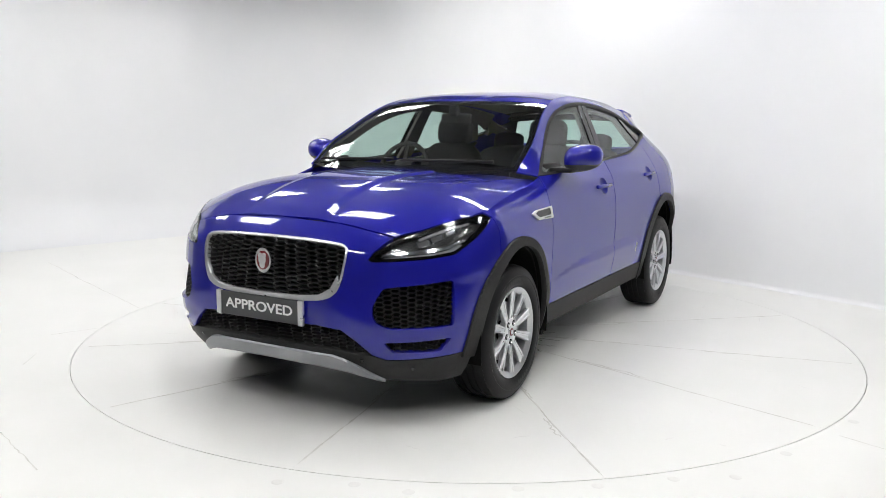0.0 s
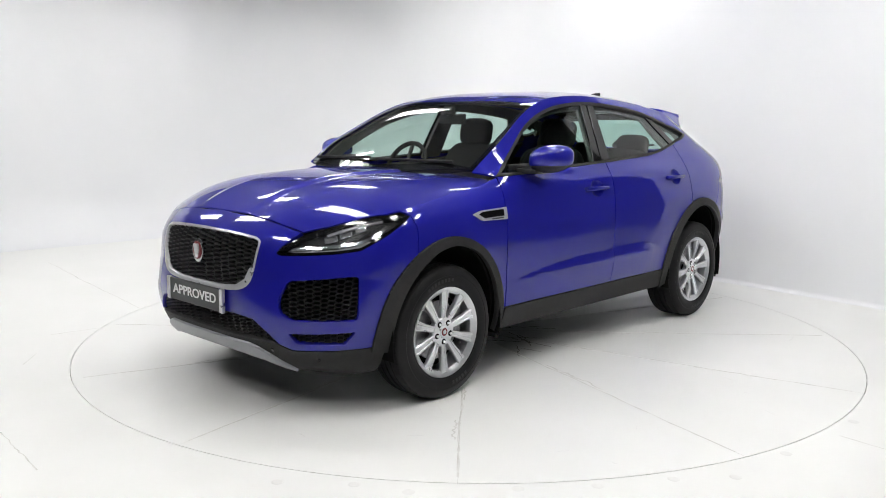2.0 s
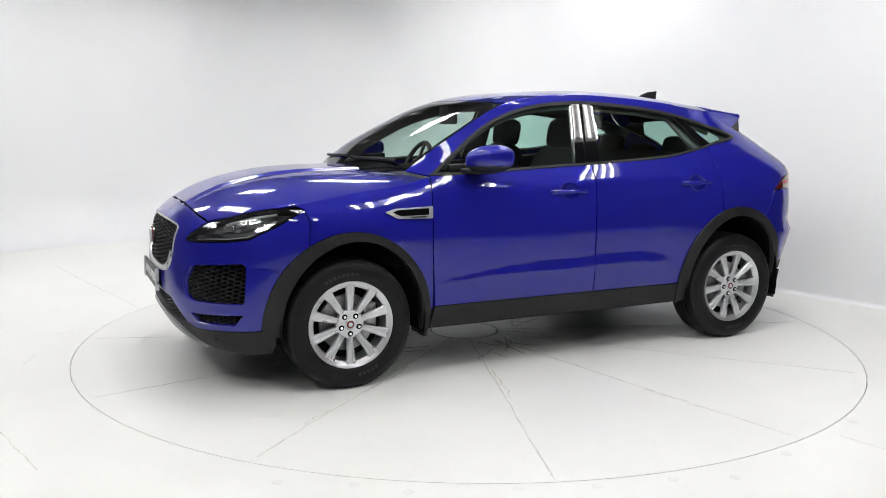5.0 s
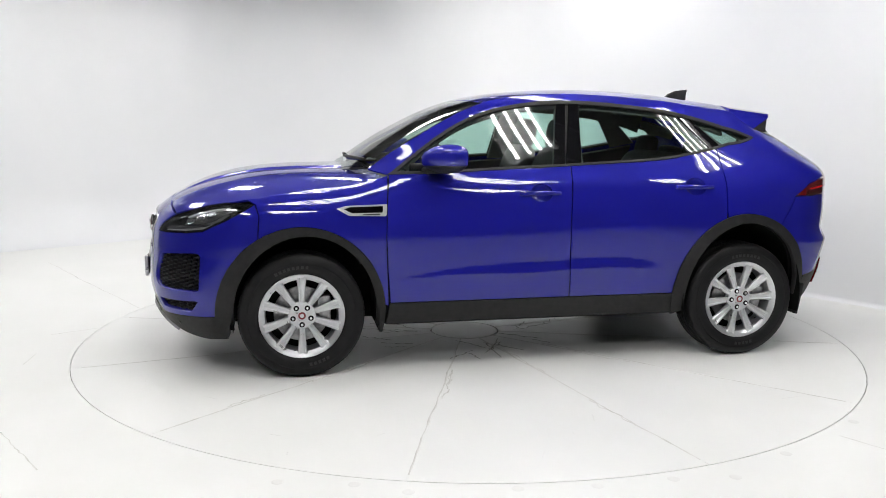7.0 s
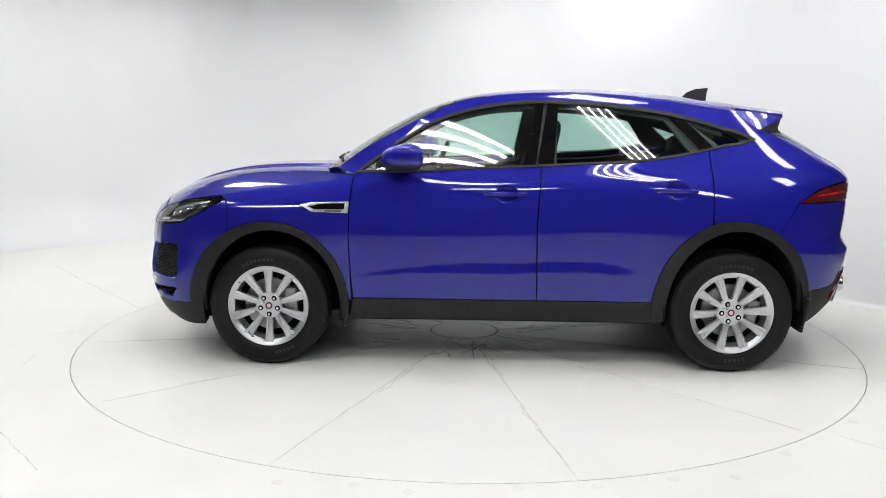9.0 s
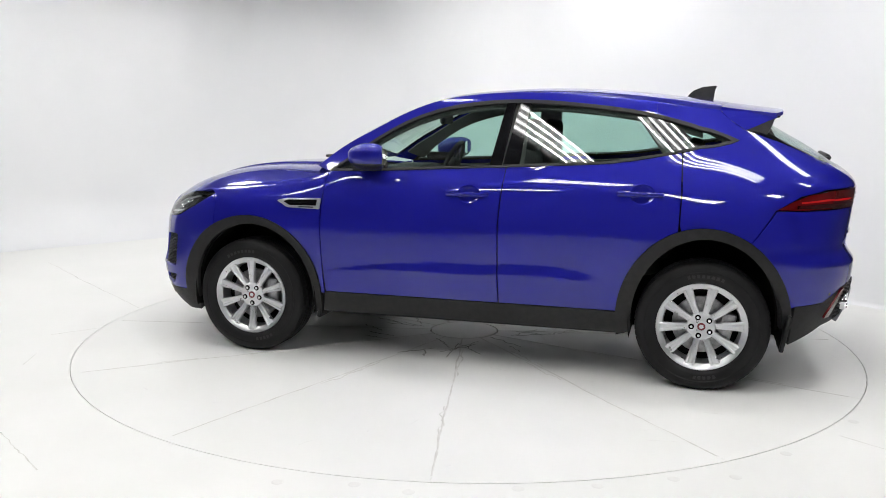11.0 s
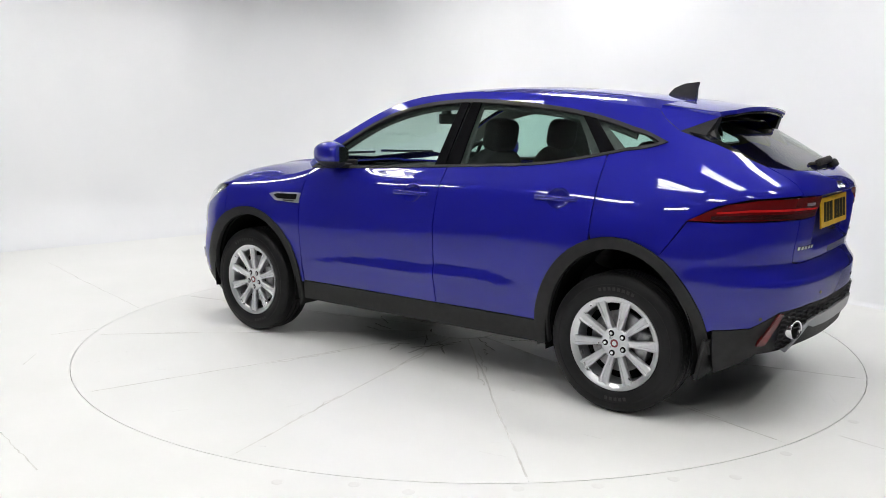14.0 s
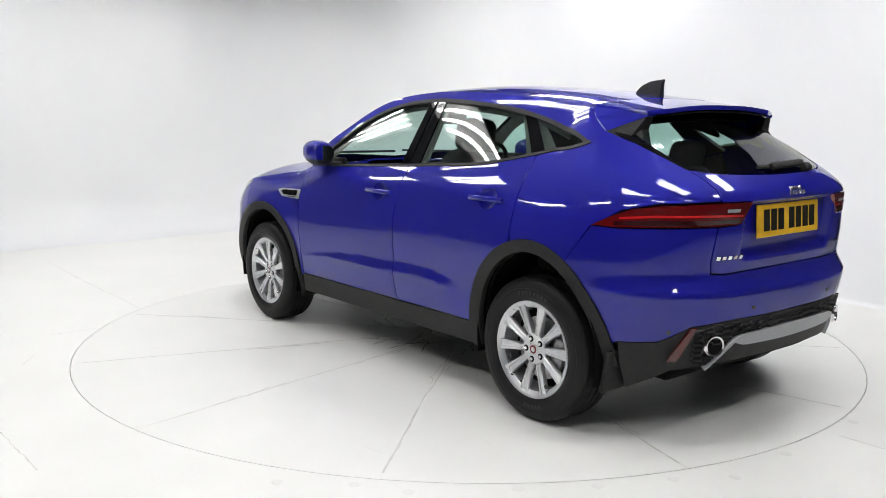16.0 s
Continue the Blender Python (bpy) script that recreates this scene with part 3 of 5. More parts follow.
def panel(name, surf, loop, mat, parent, label="", holes=(), off=0.0, thick=0.012, gap=0.0010, step=0.035, middle=(0, 0, 0.75), mirror=False, back=True):
    """A panel cut from a surface: skin, turned edge and inner face. Returns the object, and its mirror twin where asked."""
    loops = [dense(inset(dense(list(l), step), g), step * 1.01) for l, g in [(loop, gap)] + [(h, -gap) for h in holes]]
    B = np.array([p for l in loops for p in l])
    lo, hi = B.min(0), B.max(0)
    gx = np.arange(lo[0], hi[0], step)
    gy = np.arange(lo[1], hi[1], step * 0.87)
    X, Y = np.meshgrid(gx, gy)
    X = X + (np.arange(len(gy)) % 2)[:, None] * step / 2
    G = np.stack([X.ravel(), Y.ravel()], -1)
    ok = inside(G, loops[0])
    for h in loops[1:]:
        ok &= ~inside(G, h)
    G = G[ok]
    if len(G):
        keep = np.ones(len(G), bool)
        for i in range(0, len(B), 64):
            d = np.linalg.norm(G[:, None] - B[None, i:i + 64], axis=2).min(1)
            keep &= d > step * 0.55
        G = G[keep]
    edges, k = [], 0
    for l in loops:
        edges += [(k + i, k + (i + 1) % len(l)) for i in range(len(l))]
        k += len(l)
    pts = np.concatenate([B, G]) if len(G) else B
    V2, E2, F2, _, _, _ = delaunay_2d_cdt([Vector(p) for p in pts], edges, [], 0, 1e-7)
    P = np.array([tuple(v) for v in V2])
    F = np.array([f for f in F2 if len(f) == 3])
    cen = P[F].mean(1)
    ok = inside(cen, loops[0])
    for h in loops[1:]:
        ok &= ~inside(cen, h)
    F = F[ok]
    pos, nor = surf(P[:, 0], P[:, 1]), normals_at(surf, P)
    if ((pos - np.array(middle)) * nor).sum(1).mean() < 0:
        nor = -nor
    pos = pos + nor * off
    fn = np.cross(pos[F[:, 1]] - pos[F[:, 0]], pos[F[:, 2]] - pos[F[:, 0]])
    flip = (fn * nor[F[:, 0]]).sum(1) < 0
    F[flip] = F[flip][:, ::-1]
    n = len(pos)
    verts, norms, faces = [pos], [nor], [tuple(f) for f in F]
    if back:
        verts.append(pos - nor * thick)
        norms.append(-nor)
        faces += [tuple(f[::-1] + n) for f in F]
    # turned edge along the boundary
    seen = {}
    for f in F:
        for i in range(3):
            a, b = f[i], f[(i + 1) % 3]
            seen[(a, b)] = 1
    base = n * (2 if back else 1)
    ev, en = [], []
    for a, b in seen:
        if (b, a) in seen:
            continue
        t = np.cross(pos[b] - pos[a], nor[a])
        t = t / max(np.linalg.norm(t), 1e-9)
        i = base + len(ev)
        ev += [pos[a], pos[b], pos[b] - nor[b] * thick, pos[a] - nor[a] * thick]
        en += [0.6 * t + 0.4 * nor[a], 0.6 * t + 0.4 * nor[b], t, t]
        faces.append((i, i + 3, i + 2, i + 1))
    verts, norms = np.concatenate(verts + [np.array(ev)]), np.concatenate(norms + [np.array(en)])
    ob = mesh_object(name, verts, faces, mat, parent, label, norms)
    if not mirror:
        return ob
    par = mirror if mirror is not True else parent
    twin = mesh_object(name, verts * (1, -1, 1), [f[::-1] for f in faces], mat, par, label, norms * (1, -1, 1))
    return ob, twin


def arch(cx, cz, rx, rz, a0, a1, n=28):
    return [(cx + rx * math.cos(radians(a0 + (a1 - a0) * i / n)), cz + rz * math.sin(radians(a0 + (a1 - a0) * i / n))) for i in range(n + 1)]


def ql(pts):
    """(x, z) points of the left flank as panel coordinates."""
    return [(qx(x, z), z) for x, z in pts]


def fl(pts):
    return [(qf(y, z), z) for y, z in pts]


def rl(pts):
    return [(qr(y, z), z) for y, z in pts]


def across(f, pts):
    """Closes a left-hand outline (from the centre line round to the centre line) over the middle."""
    return f(pts) + f([(-y, z) for y, z in reversed(pts)])


CAR = tagged(new("car"), "deep blue metallic compact SUV parked on the turntable", "car")


# ---- body panels ----
AX = 1.3405
F_OUT = dict(cx=-1.340, cz=0.36, rx=0.470, rz=0.492)
F_IN = dict(cx=-1.316, cz=0.36, rx=0.396, rz=0.441)
R_OUT = dict(cx=1.337, cz=0.36, rx=0.455, rz=0.525)
R_IN = dict(cx=1.348, cz=0.36, rx=0.383, rz=0.468)
BELT = ((-0.84, 1.128), (-0.41, 1.140), (-0.115, 1.155), (0.244, 1.172), (0.536, 1.188), (0.858, 1.210), (1.081, 1.247), (1.272, 1.287), (1.455, 1.338))
DLO = ((-0.84, 1.128), (-0.652, 1.268), (-0.451, 1.398), (-0.285, 1.472), (-0.119, 1.517), (0.046, 1.541), (0.244, 1.553), (0.54, 1.541), (0.705, 1.526), (0.971, 1.490), (1.2, 1.436), (1.366, 1.379), (1.455, 1.338))
BELT_X, BELT_Z = zip(*BELT)
DLO_X, DLO_Z = zip(*DLO)


def belt(x):
    return float(line(BELT_X, BELT_Z, [x])[0])


def dlo(x):
    return float(line(DLO_X, DLO_Z, [x])[0])


def band(f, x0, x1, n=14):
    return [(x0 + (x1 - x0) * i / n, f(x0 + (x1 - x0) * i / n)) for i in range(n + 1)]


def hood_edge(x):
    return float(line(*EDGE_HOOD, [x])[0])


def roof_edge(x):
    return float(line(*EDGE_ROOF, [x])[0])


def arc_of(d, a0, a1):
    return arch(d["cx"], d["cz"], d["rx"], d["rz"], a0, a1)


LAMP = ql([(-1.582, 0.974), (-1.66, 0.986), (-1.74, 0.984), (-1.83, 0.966), (-1.93, 0.935)]) + fl([(-0.617, 0.896), (-0.548, 0.842), (-0.530, 0.810), (-0.545, 0.799), (-0.62, 0.801)]) + ql([(-1.96, 0.812), (-1.862, 0.826), (-1.73, 0.890)])


def cup_loop(xm, z):
    return [(xm + 0.01 + 0.066 * math.cos(a), z + 0.052 * math.sin(a)) for a in (2 * math.pi * k / 28 for k in range(28))]


NOSE_SEAM = [(-2.02, -0.606), (-2.05, -0.48), (-2.066, -0.33), (-2.072, 0.0)]


def body():
    # front wing
    a = arc_of(F_OUT, 119, 4)
    loop = ql(a) + [(-0.853, 0.39), (-0.862, 0.60), (-0.868, 0.78), (-0.862, 0.95), (-0.848, 1.121)]
    loop += [(x, hood_edge(x)) for x in (-1.0, -1.2, -1.4)] + ql([(x, hood_edge(x)) for x in (-1.55, -1.62)])
    loop += ql([(-1.578, 0.976), (-1.56, 0.92)])
    panel("front_wing", shell, loop, M_BLUE, CAR, mirror=True, step=0.03)
    # doors
    fd = [(-0.842, 0.405), (0.222, 0.405), (0.217, 0.60), (0.214, 0.85), (0.224, 1.00), (0.238, belt(0.238))] + band(belt, 0.20, -0.84, 12) + [(-0.858, 0.95), (-0.864, 0.78), (-0.857, 0.60)]
    d1, d2 = panel("front_door", shell, fd, M_BLUE, CAR, mirror=True, step=0.017, holes=[cup_loop(0.033, 1.020)])
    a = arc_of(R_OUT, 175, 108)
    rd = [(0.228, 0.405), (0.876, 0.405)] + a + [(1.198, 0.92), (1.203, 1.06), (1.196, belt(1.19))] + band(belt, 1.17, 0.244, 12) + [(0.230, 1.00), (0.220, 0.85), (0.223, 0.60)]
    d3, d4 = panel("rear_door", shell, rd, M_BLUE, CAR, mirror=True, step=0.017, holes=[cup_loop(0.994, 1.050)])
    doors = (d1, d2, d3, d4)
    # rear quarter with the screen pillar
    a = arc_of(R_OUT, 106, 60)
    loop = [(1.203, 0.90), (1.209, 1.06), (1.202, belt(1.2))] + band(belt, 1.21, 1.455, 8) + band(dlo, 1.44, 1.05, 10)
    loop += [(1.05, roof_edge(1.05)), (1.2, roof_edge(1.2))] + ql([(1.385, 1.500), (1.43, 1.455), (1.521, 1.392)])
    loop += rl([(-0.606, 1.336), (-0.585, 1.282), (-0.559, 1.230), (-0.542, 1.190), (-0.535, 1.150), (-0.535, 1.104)])
    loop += ql([(1.93, 1.092), (1.80, 1.06), (1.675, 0.985)]) + list(reversed(ql(a)))
    panel("rear_quarter", shell, loop, M_BLUE, CAR, mirror=True, step=0.03)
    # cant rail and windscreen pillar
    loop = band(dlo, -0.84, 1.05, 30) + band(roof_edge, 1.05, -0.95, 34)
    panel("roof_rail", shell, [(x, z + (0.004 if i > 30 else 0)) for i, (x, z) in enumerate(loop)], M_BLUE, CAR, mirror=True, gap=0.0, step=0.03)
    # bonnet
    ed = []
    for x in (-0.87, -1.0, -1.2, -1.4, -1.55, -1.7, -1.82, -1.93):
        ye = float(side_y(np.array([x]), np.array([hood_edge(x)]))[0])
        ed.append((x, -ye + 0.002))
    front = NOSE_SEAM
    half = [(-0.985, 0.0), (-0.972, -0.25), (-0.93, -0.48), (-0.862, -0.69), (-0.842, -0.755)] + ed + front
    loop = half + [(x, -y) for x, y in reversed(half[1:-1])]
    panel("bonnet", hood_top, loop, M_BLUE, CAR, step=0.02, middle=(-1.5, 0, 0.5))
    # roof skin and windscreen
    def ye(x):
        return float(side_y(np.array([x]), np.array([roof_edge(x)]))[0])
    xs = [-0.245, 0.0, 0.3, 0.6, 0.9, 1.15, 1.39]
    half = [(1.45, 0.0), (1.44, -0.25)] + [(x, -ye(x) + 0.001) for x in reversed(xs)] + [(-0.285, -0.35), (-0.30, 0.0)]
    panel("roof", roof_top, half + [(x, -y) for x, y in reversed(half[1:-1])], M_BLUE, CAR, step=0.035, middle=(0.5, 0, 1.0))
    xs = [-0.94, -0.8, -0.6, -0.4, -0.26]
    half = [(-1.10, 0.0), (-1.07, -0.3), (-1.01, -0.52)] + [(x, -ye(x) + 0.012) for x in xs] + [(-0.295, -0.35), (-0.31, 0.0)]
    loop = half + [(x, -y) for x, y in reversed(half[1:-1])]
    ws = panel("windscreen", roof_top, loop, M_WINDSCREEN, CAR, "clear windscreen", step=0.05, middle=(0, 0, 0.8), thick=0.005, back=False)
    ws.visible_shadow = False
    half2 = [(-1.12, 0.0), (-1.09, -0.3), (-1.03, -0.56)] + [(x, -ye(x) + 0.004) for x in xs] + [(-0.285, -0.35), (-0.30, 0.0)]
    inner = [(-1.03, 0.0), (-1.0, -0.3), (-0.955, -0.52)] + [(x + 0.012, -ye(x) + 0.040) for x in xs] + [(-0.325, -0.35), (-0.34, 0.0)]
    panel("windscreen_frit", roof_top, half2 + [(x, -y) for x, y in reversed(half2[1:-1])], M_GLOSSBLACK, CAR, "black ceramic band round the windscreen",
          holes=[inner + [(x, -y) for x, y in reversed(inner[1:-1])]], off=-0.004, step=0.05, middle=(0, 0, 0.8), thick=0.004)
    # sills and arch trims
    loop = [(-0.868, 0.280), (0.94, 0.280), (0.90, 0.401), (-0.845, 0.401)]
    panel("sill", shell, loop, M_BLACK, CAR, off=0.004, mirror=True, step=0.05)
    loop = ql(arc_of(F_OUT, 184, -12)) + ql(list(reversed(arc_of(F_IN, 186, -10))))
    panel("front_arch_trim", shell, loop, M_BLACK, CAR, off=0.012, thick=0.03, mirror=True, step=0.025)
    loop = ql(arc_of(R_OUT, 190, 0)) + ql(list(reversed(arc_of(R_IN, 188, 0))))
    panel("rear_arch_trim", shell, loop, M_BLACK, CAR, off=0.012, thick=0.03, mirror=True, step=0.025)
    return doors


DOORS = body()


# ---- nose ----
def honeycomb(name, surf, loop, cell, parent, off=-0.02, depth=0.025, flat=0.40):
    """Black mesh of flattened hexagons cut to an outline."""
    L = np.array(loop)
    lo, hi = L.min(0), L.max(0)
    w, h = cell, cell * flat
    verts, faces = [], []
    row = 0
    y = lo[1]
    while y < hi[1] + h:
        x = lo[0] + (w * 0.8 if row % 2 else 0)
        while x < hi[0] + w:
            if inside(np.array([[x, y]]), loop)[0]:
                rings = []
                for g, d in ((0.0, 0.0), (0.0022, 0.003), (0.0040, -depth)):
                    ring = []
                    for k in range(6):
                        # pointed left and right, flat above and below
                        px = (0.5 * w - 1.5 * g, 0.3 * w - 0.6 * g, 0.6 * g - 0.3 * w, 1.5 * g - 0.5 * w, 0.6 * g - 0.3 * w, 0.3 * w - 0.6 * g)[k]
                        py = (0, 0.5 * h - g, 0.5 * h - g, 0, g - 0.5 * h, g - 0.5 * h)[k]
                        ring.append((x + px, y + py, off + d))
                    rings.append(ring)
                i = len(verts)
                verts += [p for r in rings for p in r]
                for a in range(2):
                    for k in range(6):
                        j = (k + 1) % 6
                        faces.append((i + a * 6 + k, i + a * 6 + j, i + (a + 1) * 6 + j, i + (a + 1) * 6 + k))
            x += w * 1.6
        y += h * 0.5
        row += 1
    V = np.array(verts)
    P = V[:, :2]
    pos, nor = surf(P[:, 0], P[:, 1]), normals_at(surf, P)
    if ((pos - np.array((0, 0, 0.6))) * nor).sum(1).mean() < 0:
        nor = -nor
    return mesh_object(name, pos + nor * V[:, 2:3], faces, M_GRILLE, parent, smooth=False)


M_HOUSING = material("lamp_housing", (0.035, 0.036, 0.038), 0.3)
M_BOWL = material("lamp_bowl", (0.03, 0.031, 0.033), 0.25, 0.3)
M_DRL = material("light_guide", (0.34, 0.35, 0.36), 0.2)
M_CELL = material("lamp_cell_lens", (0.16, 0.165, 0.17), 0.08, 0.3)
M_GRILLE = material("black_grille_plastic", (0.028, 0.028, 0.030), 0.42)
GRILLE = across(fl, smooth_line([(-0.0001, 0.890), (-0.21, 0.886), (-0.37, 0.874), (-0.418, 0.862), (-0.432, 0.838), (-0.426, 0.76), (-0.410, 0.69), (-0.375, 0.640), (-0.30, 0.614), (-0.15, 0.606), (-0.0001, 0.604)], 3))
DUCT = rounded(fl([(-0.561, 0.590), (-0.600, 0.680)]) + ql([(-1.96, 0.700), (-1.882, 0.706), (-1.894, 0.498)]) + fl([(-0.633, 0.499), (-0.572, 0.530)]), 0.025)
DUCT_LOW = rounded(fl([(-0.612, 0.430)]) + ql([(-1.90, 0.440), (-1.938, 0.380)]) + fl([(-0.64, 0.384)]), 0.012)
INTAKE = across(fl, [(-0.0001, 0.494), (-0.29, 0.492), (-0.423, 0.480), (-0.495, 0.428), (-0.545, 0.375), (-0.40, 0.380), (-0.0001, 0.384)])


def nose():
    bumper = tagged(new("front_bumper"))
    bumper.parent = CAR
    out = [(min(y, -0.0001), float(hood_top(np.array([x]), np.array([y]))[0, 2]) - 0.001) for x, y in reversed(NOSE_SEAM)]
    left = fl(out) + LAMP[6:] + [LAMP[0]]
    left += ql([(-1.5635, 0.92)]) + ql(arc_of(F_OUT, 119.4, 177))
    left += ql([(-1.81, 0.352)]) + fl([(-0.61, 0.345), (-0.555, 0.368), (-0.495, 0.430), (-0.423, 0.482), (-0.29, 0.494), (-0.0001, 0.496)])
    right = [(-3.0 - 2 * LF - a, b) for a, b in reversed(left)]
    mir = lambda l: [(-3.0 - 2 * LF - a, b) for a, b in reversed(l)]
    panel("bumper_skin", shell, left + right, M_BLUE, bumper, holes=[GRILLE, DUCT, mir(DUCT), DUCT_LOW, mir(DUCT_LOW)], step=0.025, gap=0.0014, thick=0.03)
    # dark lower lip and the silver skid plate
    low = fl([(-0.0001, 0.384), (-0.40, 0.380), (-0.55, 0.366), (-0.61, 0.341)]) + ql([(-1.80, 0.350), (-1.765, 0.335), (-1.73, 0.330), (-1.735, 0.26), (-1.745, 0.215), (-1.86, 0.205), (-1.95, 0.215)]) + fl([(-0.57, 0.225), (-0.40, 0.265), (-0.0001, 0.275)])
    panel("lower_lip", shell, low + mir(low), M_BLACK, bumper, off=0.0, step=0.04, thick=0.05)
    skid = [(-0.0001, 0.358), (-0.36, 0.355), (-0.41, 0.342), (-0.48, 0.306), (-0.562, 0.228), (-0.548, 0.226), (-0.42, 0.272), (-0.26, 0.288), (-0.0001, 0.292)]
    panel("skid_plate", shell, across(fl, skid), M_SATIN, bumper, "satin silver skid plate", off=0.014, thick=0.04, step=0.03)
    # grille: dark bed, mesh, bright surround, badge
    for l, nm, cell, m in ((GRILLE, "grille", 0.054, False), (INTAKE, "lower_grille", 0.046, False), (DUCT, "duct_grille", 0.054, True), (DUCT_LOW, "duct_grille", 0.050, True)):
        for k, lp in enumerate((l, mir(l)) if m else (l,)):
            bed = panel(nm, shell, inset(dense(lp, 0.03), -0.02), M_DARK, bumper, off=-0.05, thick=0.005, gap=0, step=0.05, back=False)
            honeycomb("mesh", shell, inset(dense(lp, 0.03), -0.012), cell, bed, off=-0.012 if nm == "grille" else -0.022)
    ring = dense(GRILLE, 0.02)
    panel("grille_surround", shell, inset(ring, -0.004), M_ALLOY, bumper, "bright silver grille surround", holes=[inset(ring, 0.0045)], off=0.004, thick=0.03, gap=0, step=0.012)
    lowband = across(fl, [(-0.0001, 0.624), (-0.20, 0.627), (-0.31, 0.638), (-0.37, 0.672), (-0.40, 0.73), (-0.408, 0.69), (-0.375, 0.640), (-0.30, 0.612), (-0.15, 0.604), (-0.0001, 0.602)])
    panel("grille_lower_blade", shell, lowband, M_ALLOY, bumper, "broad silver blade below the grille", off=0.007, thick=0.02, gap=0, step=0.02)
    bm = lathe([(0.0, 0.0), (0.052, 0.0), (0.060, 0.006), (0.060, 0.016), (0.0, 0.016)], 40, "X")
    bmesh.ops.scale(bm, verts=bm.verts, vec=(-1, 0.80, 1.0))
    bmesh.ops.translate(bm, verts=bm.verts, vec=(-2.212, 0, 0.775))
    badge = part("badge", bm, M_CHROME, bumper, "oval chrome badge with a dark red field", smooth=40)
    bm = lathe([(0.0, 0.0), (0.045, 0.0), (0.045, 0.004), (0.0, 0.006)], 40, "X")
    bmesh.ops.scale(bm, verts=bm.verts, vec=(-1, 0.80, 1.0))
    bmesh.ops.translate(bm, verts=bm.verts, vec=(-2.228, 0, 0.775))
    part("badge_field", bm, M_RED, badge, smooth=40)
    bm = bmesh.new()
    for dy, dz, ry, rz in ((0, 0.006, 0.020, 0.024), (-0.013, 0.024, 0.009, 0.011), (0.013, 0.024, 0.009, 0.011), (0, -0.018, 0.014, 0.018)):
        v = bmesh.ops.create_uvsphere(bm, u_segments=14, v_segments=8, radius=1)["verts"]
        bmesh.ops.transform(bm, matrix=Matrix.Translation((-2.233, dy, 0.775 + dz)) @ Matrix.Diagonal((0.010, ry * 1.15, rz * 1.15, 1)), verts=v)
    part("badge_emblem", bm, M_ALLOY, badge, smooth=60)
    for y, z in ((-0.70, 0.298), (0.70, 0.298), (-0.50, 0.335), (0.50, 0.335)):
        q0 = qf(y, z)
        panel("parking_sensor", shell, [(q0 + 0.009 * math.cos(a), z + 0.009 * math.sin(a)) for a in (k * math.pi / 8 for k in range(16))], M_GLOSSBLACK, bumper, off=0.003, thick=0.005, gap=0, step=0.01)
    # show plate
    bm = bmesh.new()
    box(bm, (-2.238, 0.02, 0.548), (0.012, 0.53, 0.116), bevel=0.004)
    plate = part("front_plate", bm, M_PLATE_GREY, CAR, "dark grey show plate with white capitals")
    for sy in (-1, 1):
        bm = bmesh.new()
        box(bm, (-2.240, 0.02 + sy * 0.253, 0.548), (0.02, 0.028, 0.122), bevel=0.004)
        part("plate_clip", bm, M_ALLOY, plate)
    cu = bpy.data.curves.new("lettering", "FONT")
    cu.body = "APPROVED"
    cu.align_x, cu.align_y, cu.size, cu.extrude, cu.offset = "CENTER", "CENTER", 0.066, 0.001, 0.0011
    tmp = bpy.data.objects.new("lettering", cu)
    scene.collection.objects.link(tmp)
    bpy.context.view_layer.update()
    me = bpy.data.meshes.new_from_object(tmp.evaluated_get(bpy.context.evaluated_depsgraph_get()))
    bpy.data.objects.remove(tmp)
    me.materials.clear()
    me.materials.append(M_LETTER)
    txt = new("lettering", me)
    bpy.context.view_layer.update()
    txt.parent = plate
    txt.matrix_basis = pose(-2.2455, 0.02, 0.550, 90, 0, -90) @ Matrix.Diagonal((0.415 / txt.dimensions.x, 1, 1, 1))
    # headlamps
    for k in (0, 1):
        lp = LAMP if k == 0 else mir(LAMP)
        sgn = 1 if k == 0 else -1
        def m2(pts):
            return [(a, b) for a, b in pts] if k == 0 else [(-3.0 - 2 * LF - a, b) for a, b in reversed(pts)]
        lamp = panel("headlamp", shell, lp, M_LENS, CAR, "clear headlamp with dark housing", off=-0.002, thick=0.004, gap=0.002, step=0.03, back=False)
        lamp.visible_shadow = False
        panel("housing", shell, inset(dense(lp, 0.03), -0.004), M_HOUSING, lamp, off=-0.05, thick=0.01, gap=0, step=0.04)
        panel("bezel", shell, lp, M_GLOSSBLACK, lamp, holes=[inset(dense(lp, 0.015), 0.016)], off=-0.004, thick=0.045, gap=0.002, step=0.02)
        bar = fl([(-0.575, 0.822)]) + ql([(-1.93, 0.845), (-1.86, 0.857), (-1.77, 0.89), (-1.72, 0.925), (-1.735, 0.93), (-1.80, 0.893), (-1.87, 0.868)]) + fl([(-0.60, 0.842)])
        panel("light_blade", shell, m2(bar), M_LAMPCHROME, lamp, off=-0.02, thick=0.02, gap=0, step=0.02)
        bowl = fl([(-0.60, 0.850)]) + ql([(-1.95, 0.868), (-1.86, 0.884), (-1.77, 0.918), (-1.70, 0.955), (-1.76, 0.966), (-1.85, 0.948), (-1.94, 0.915)]) + fl([(-0.615, 0.880)])
        panel("reflector_bowl", shell, m2(bowl), M_BOWL, lamp, off=-0.036, thick=0.01, gap=0, step=0.02)
        low = fl([(-0.565, 0.808), (-0.64, 0.808)]) + ql([(-1.95, 0.822), (-1.87, 0.834), (-1.80, 0.866), (-1.82, 0.874), (-1.88, 0.850), (-1.95, 0.838)]) + fl([(-0.60, 0.824)])
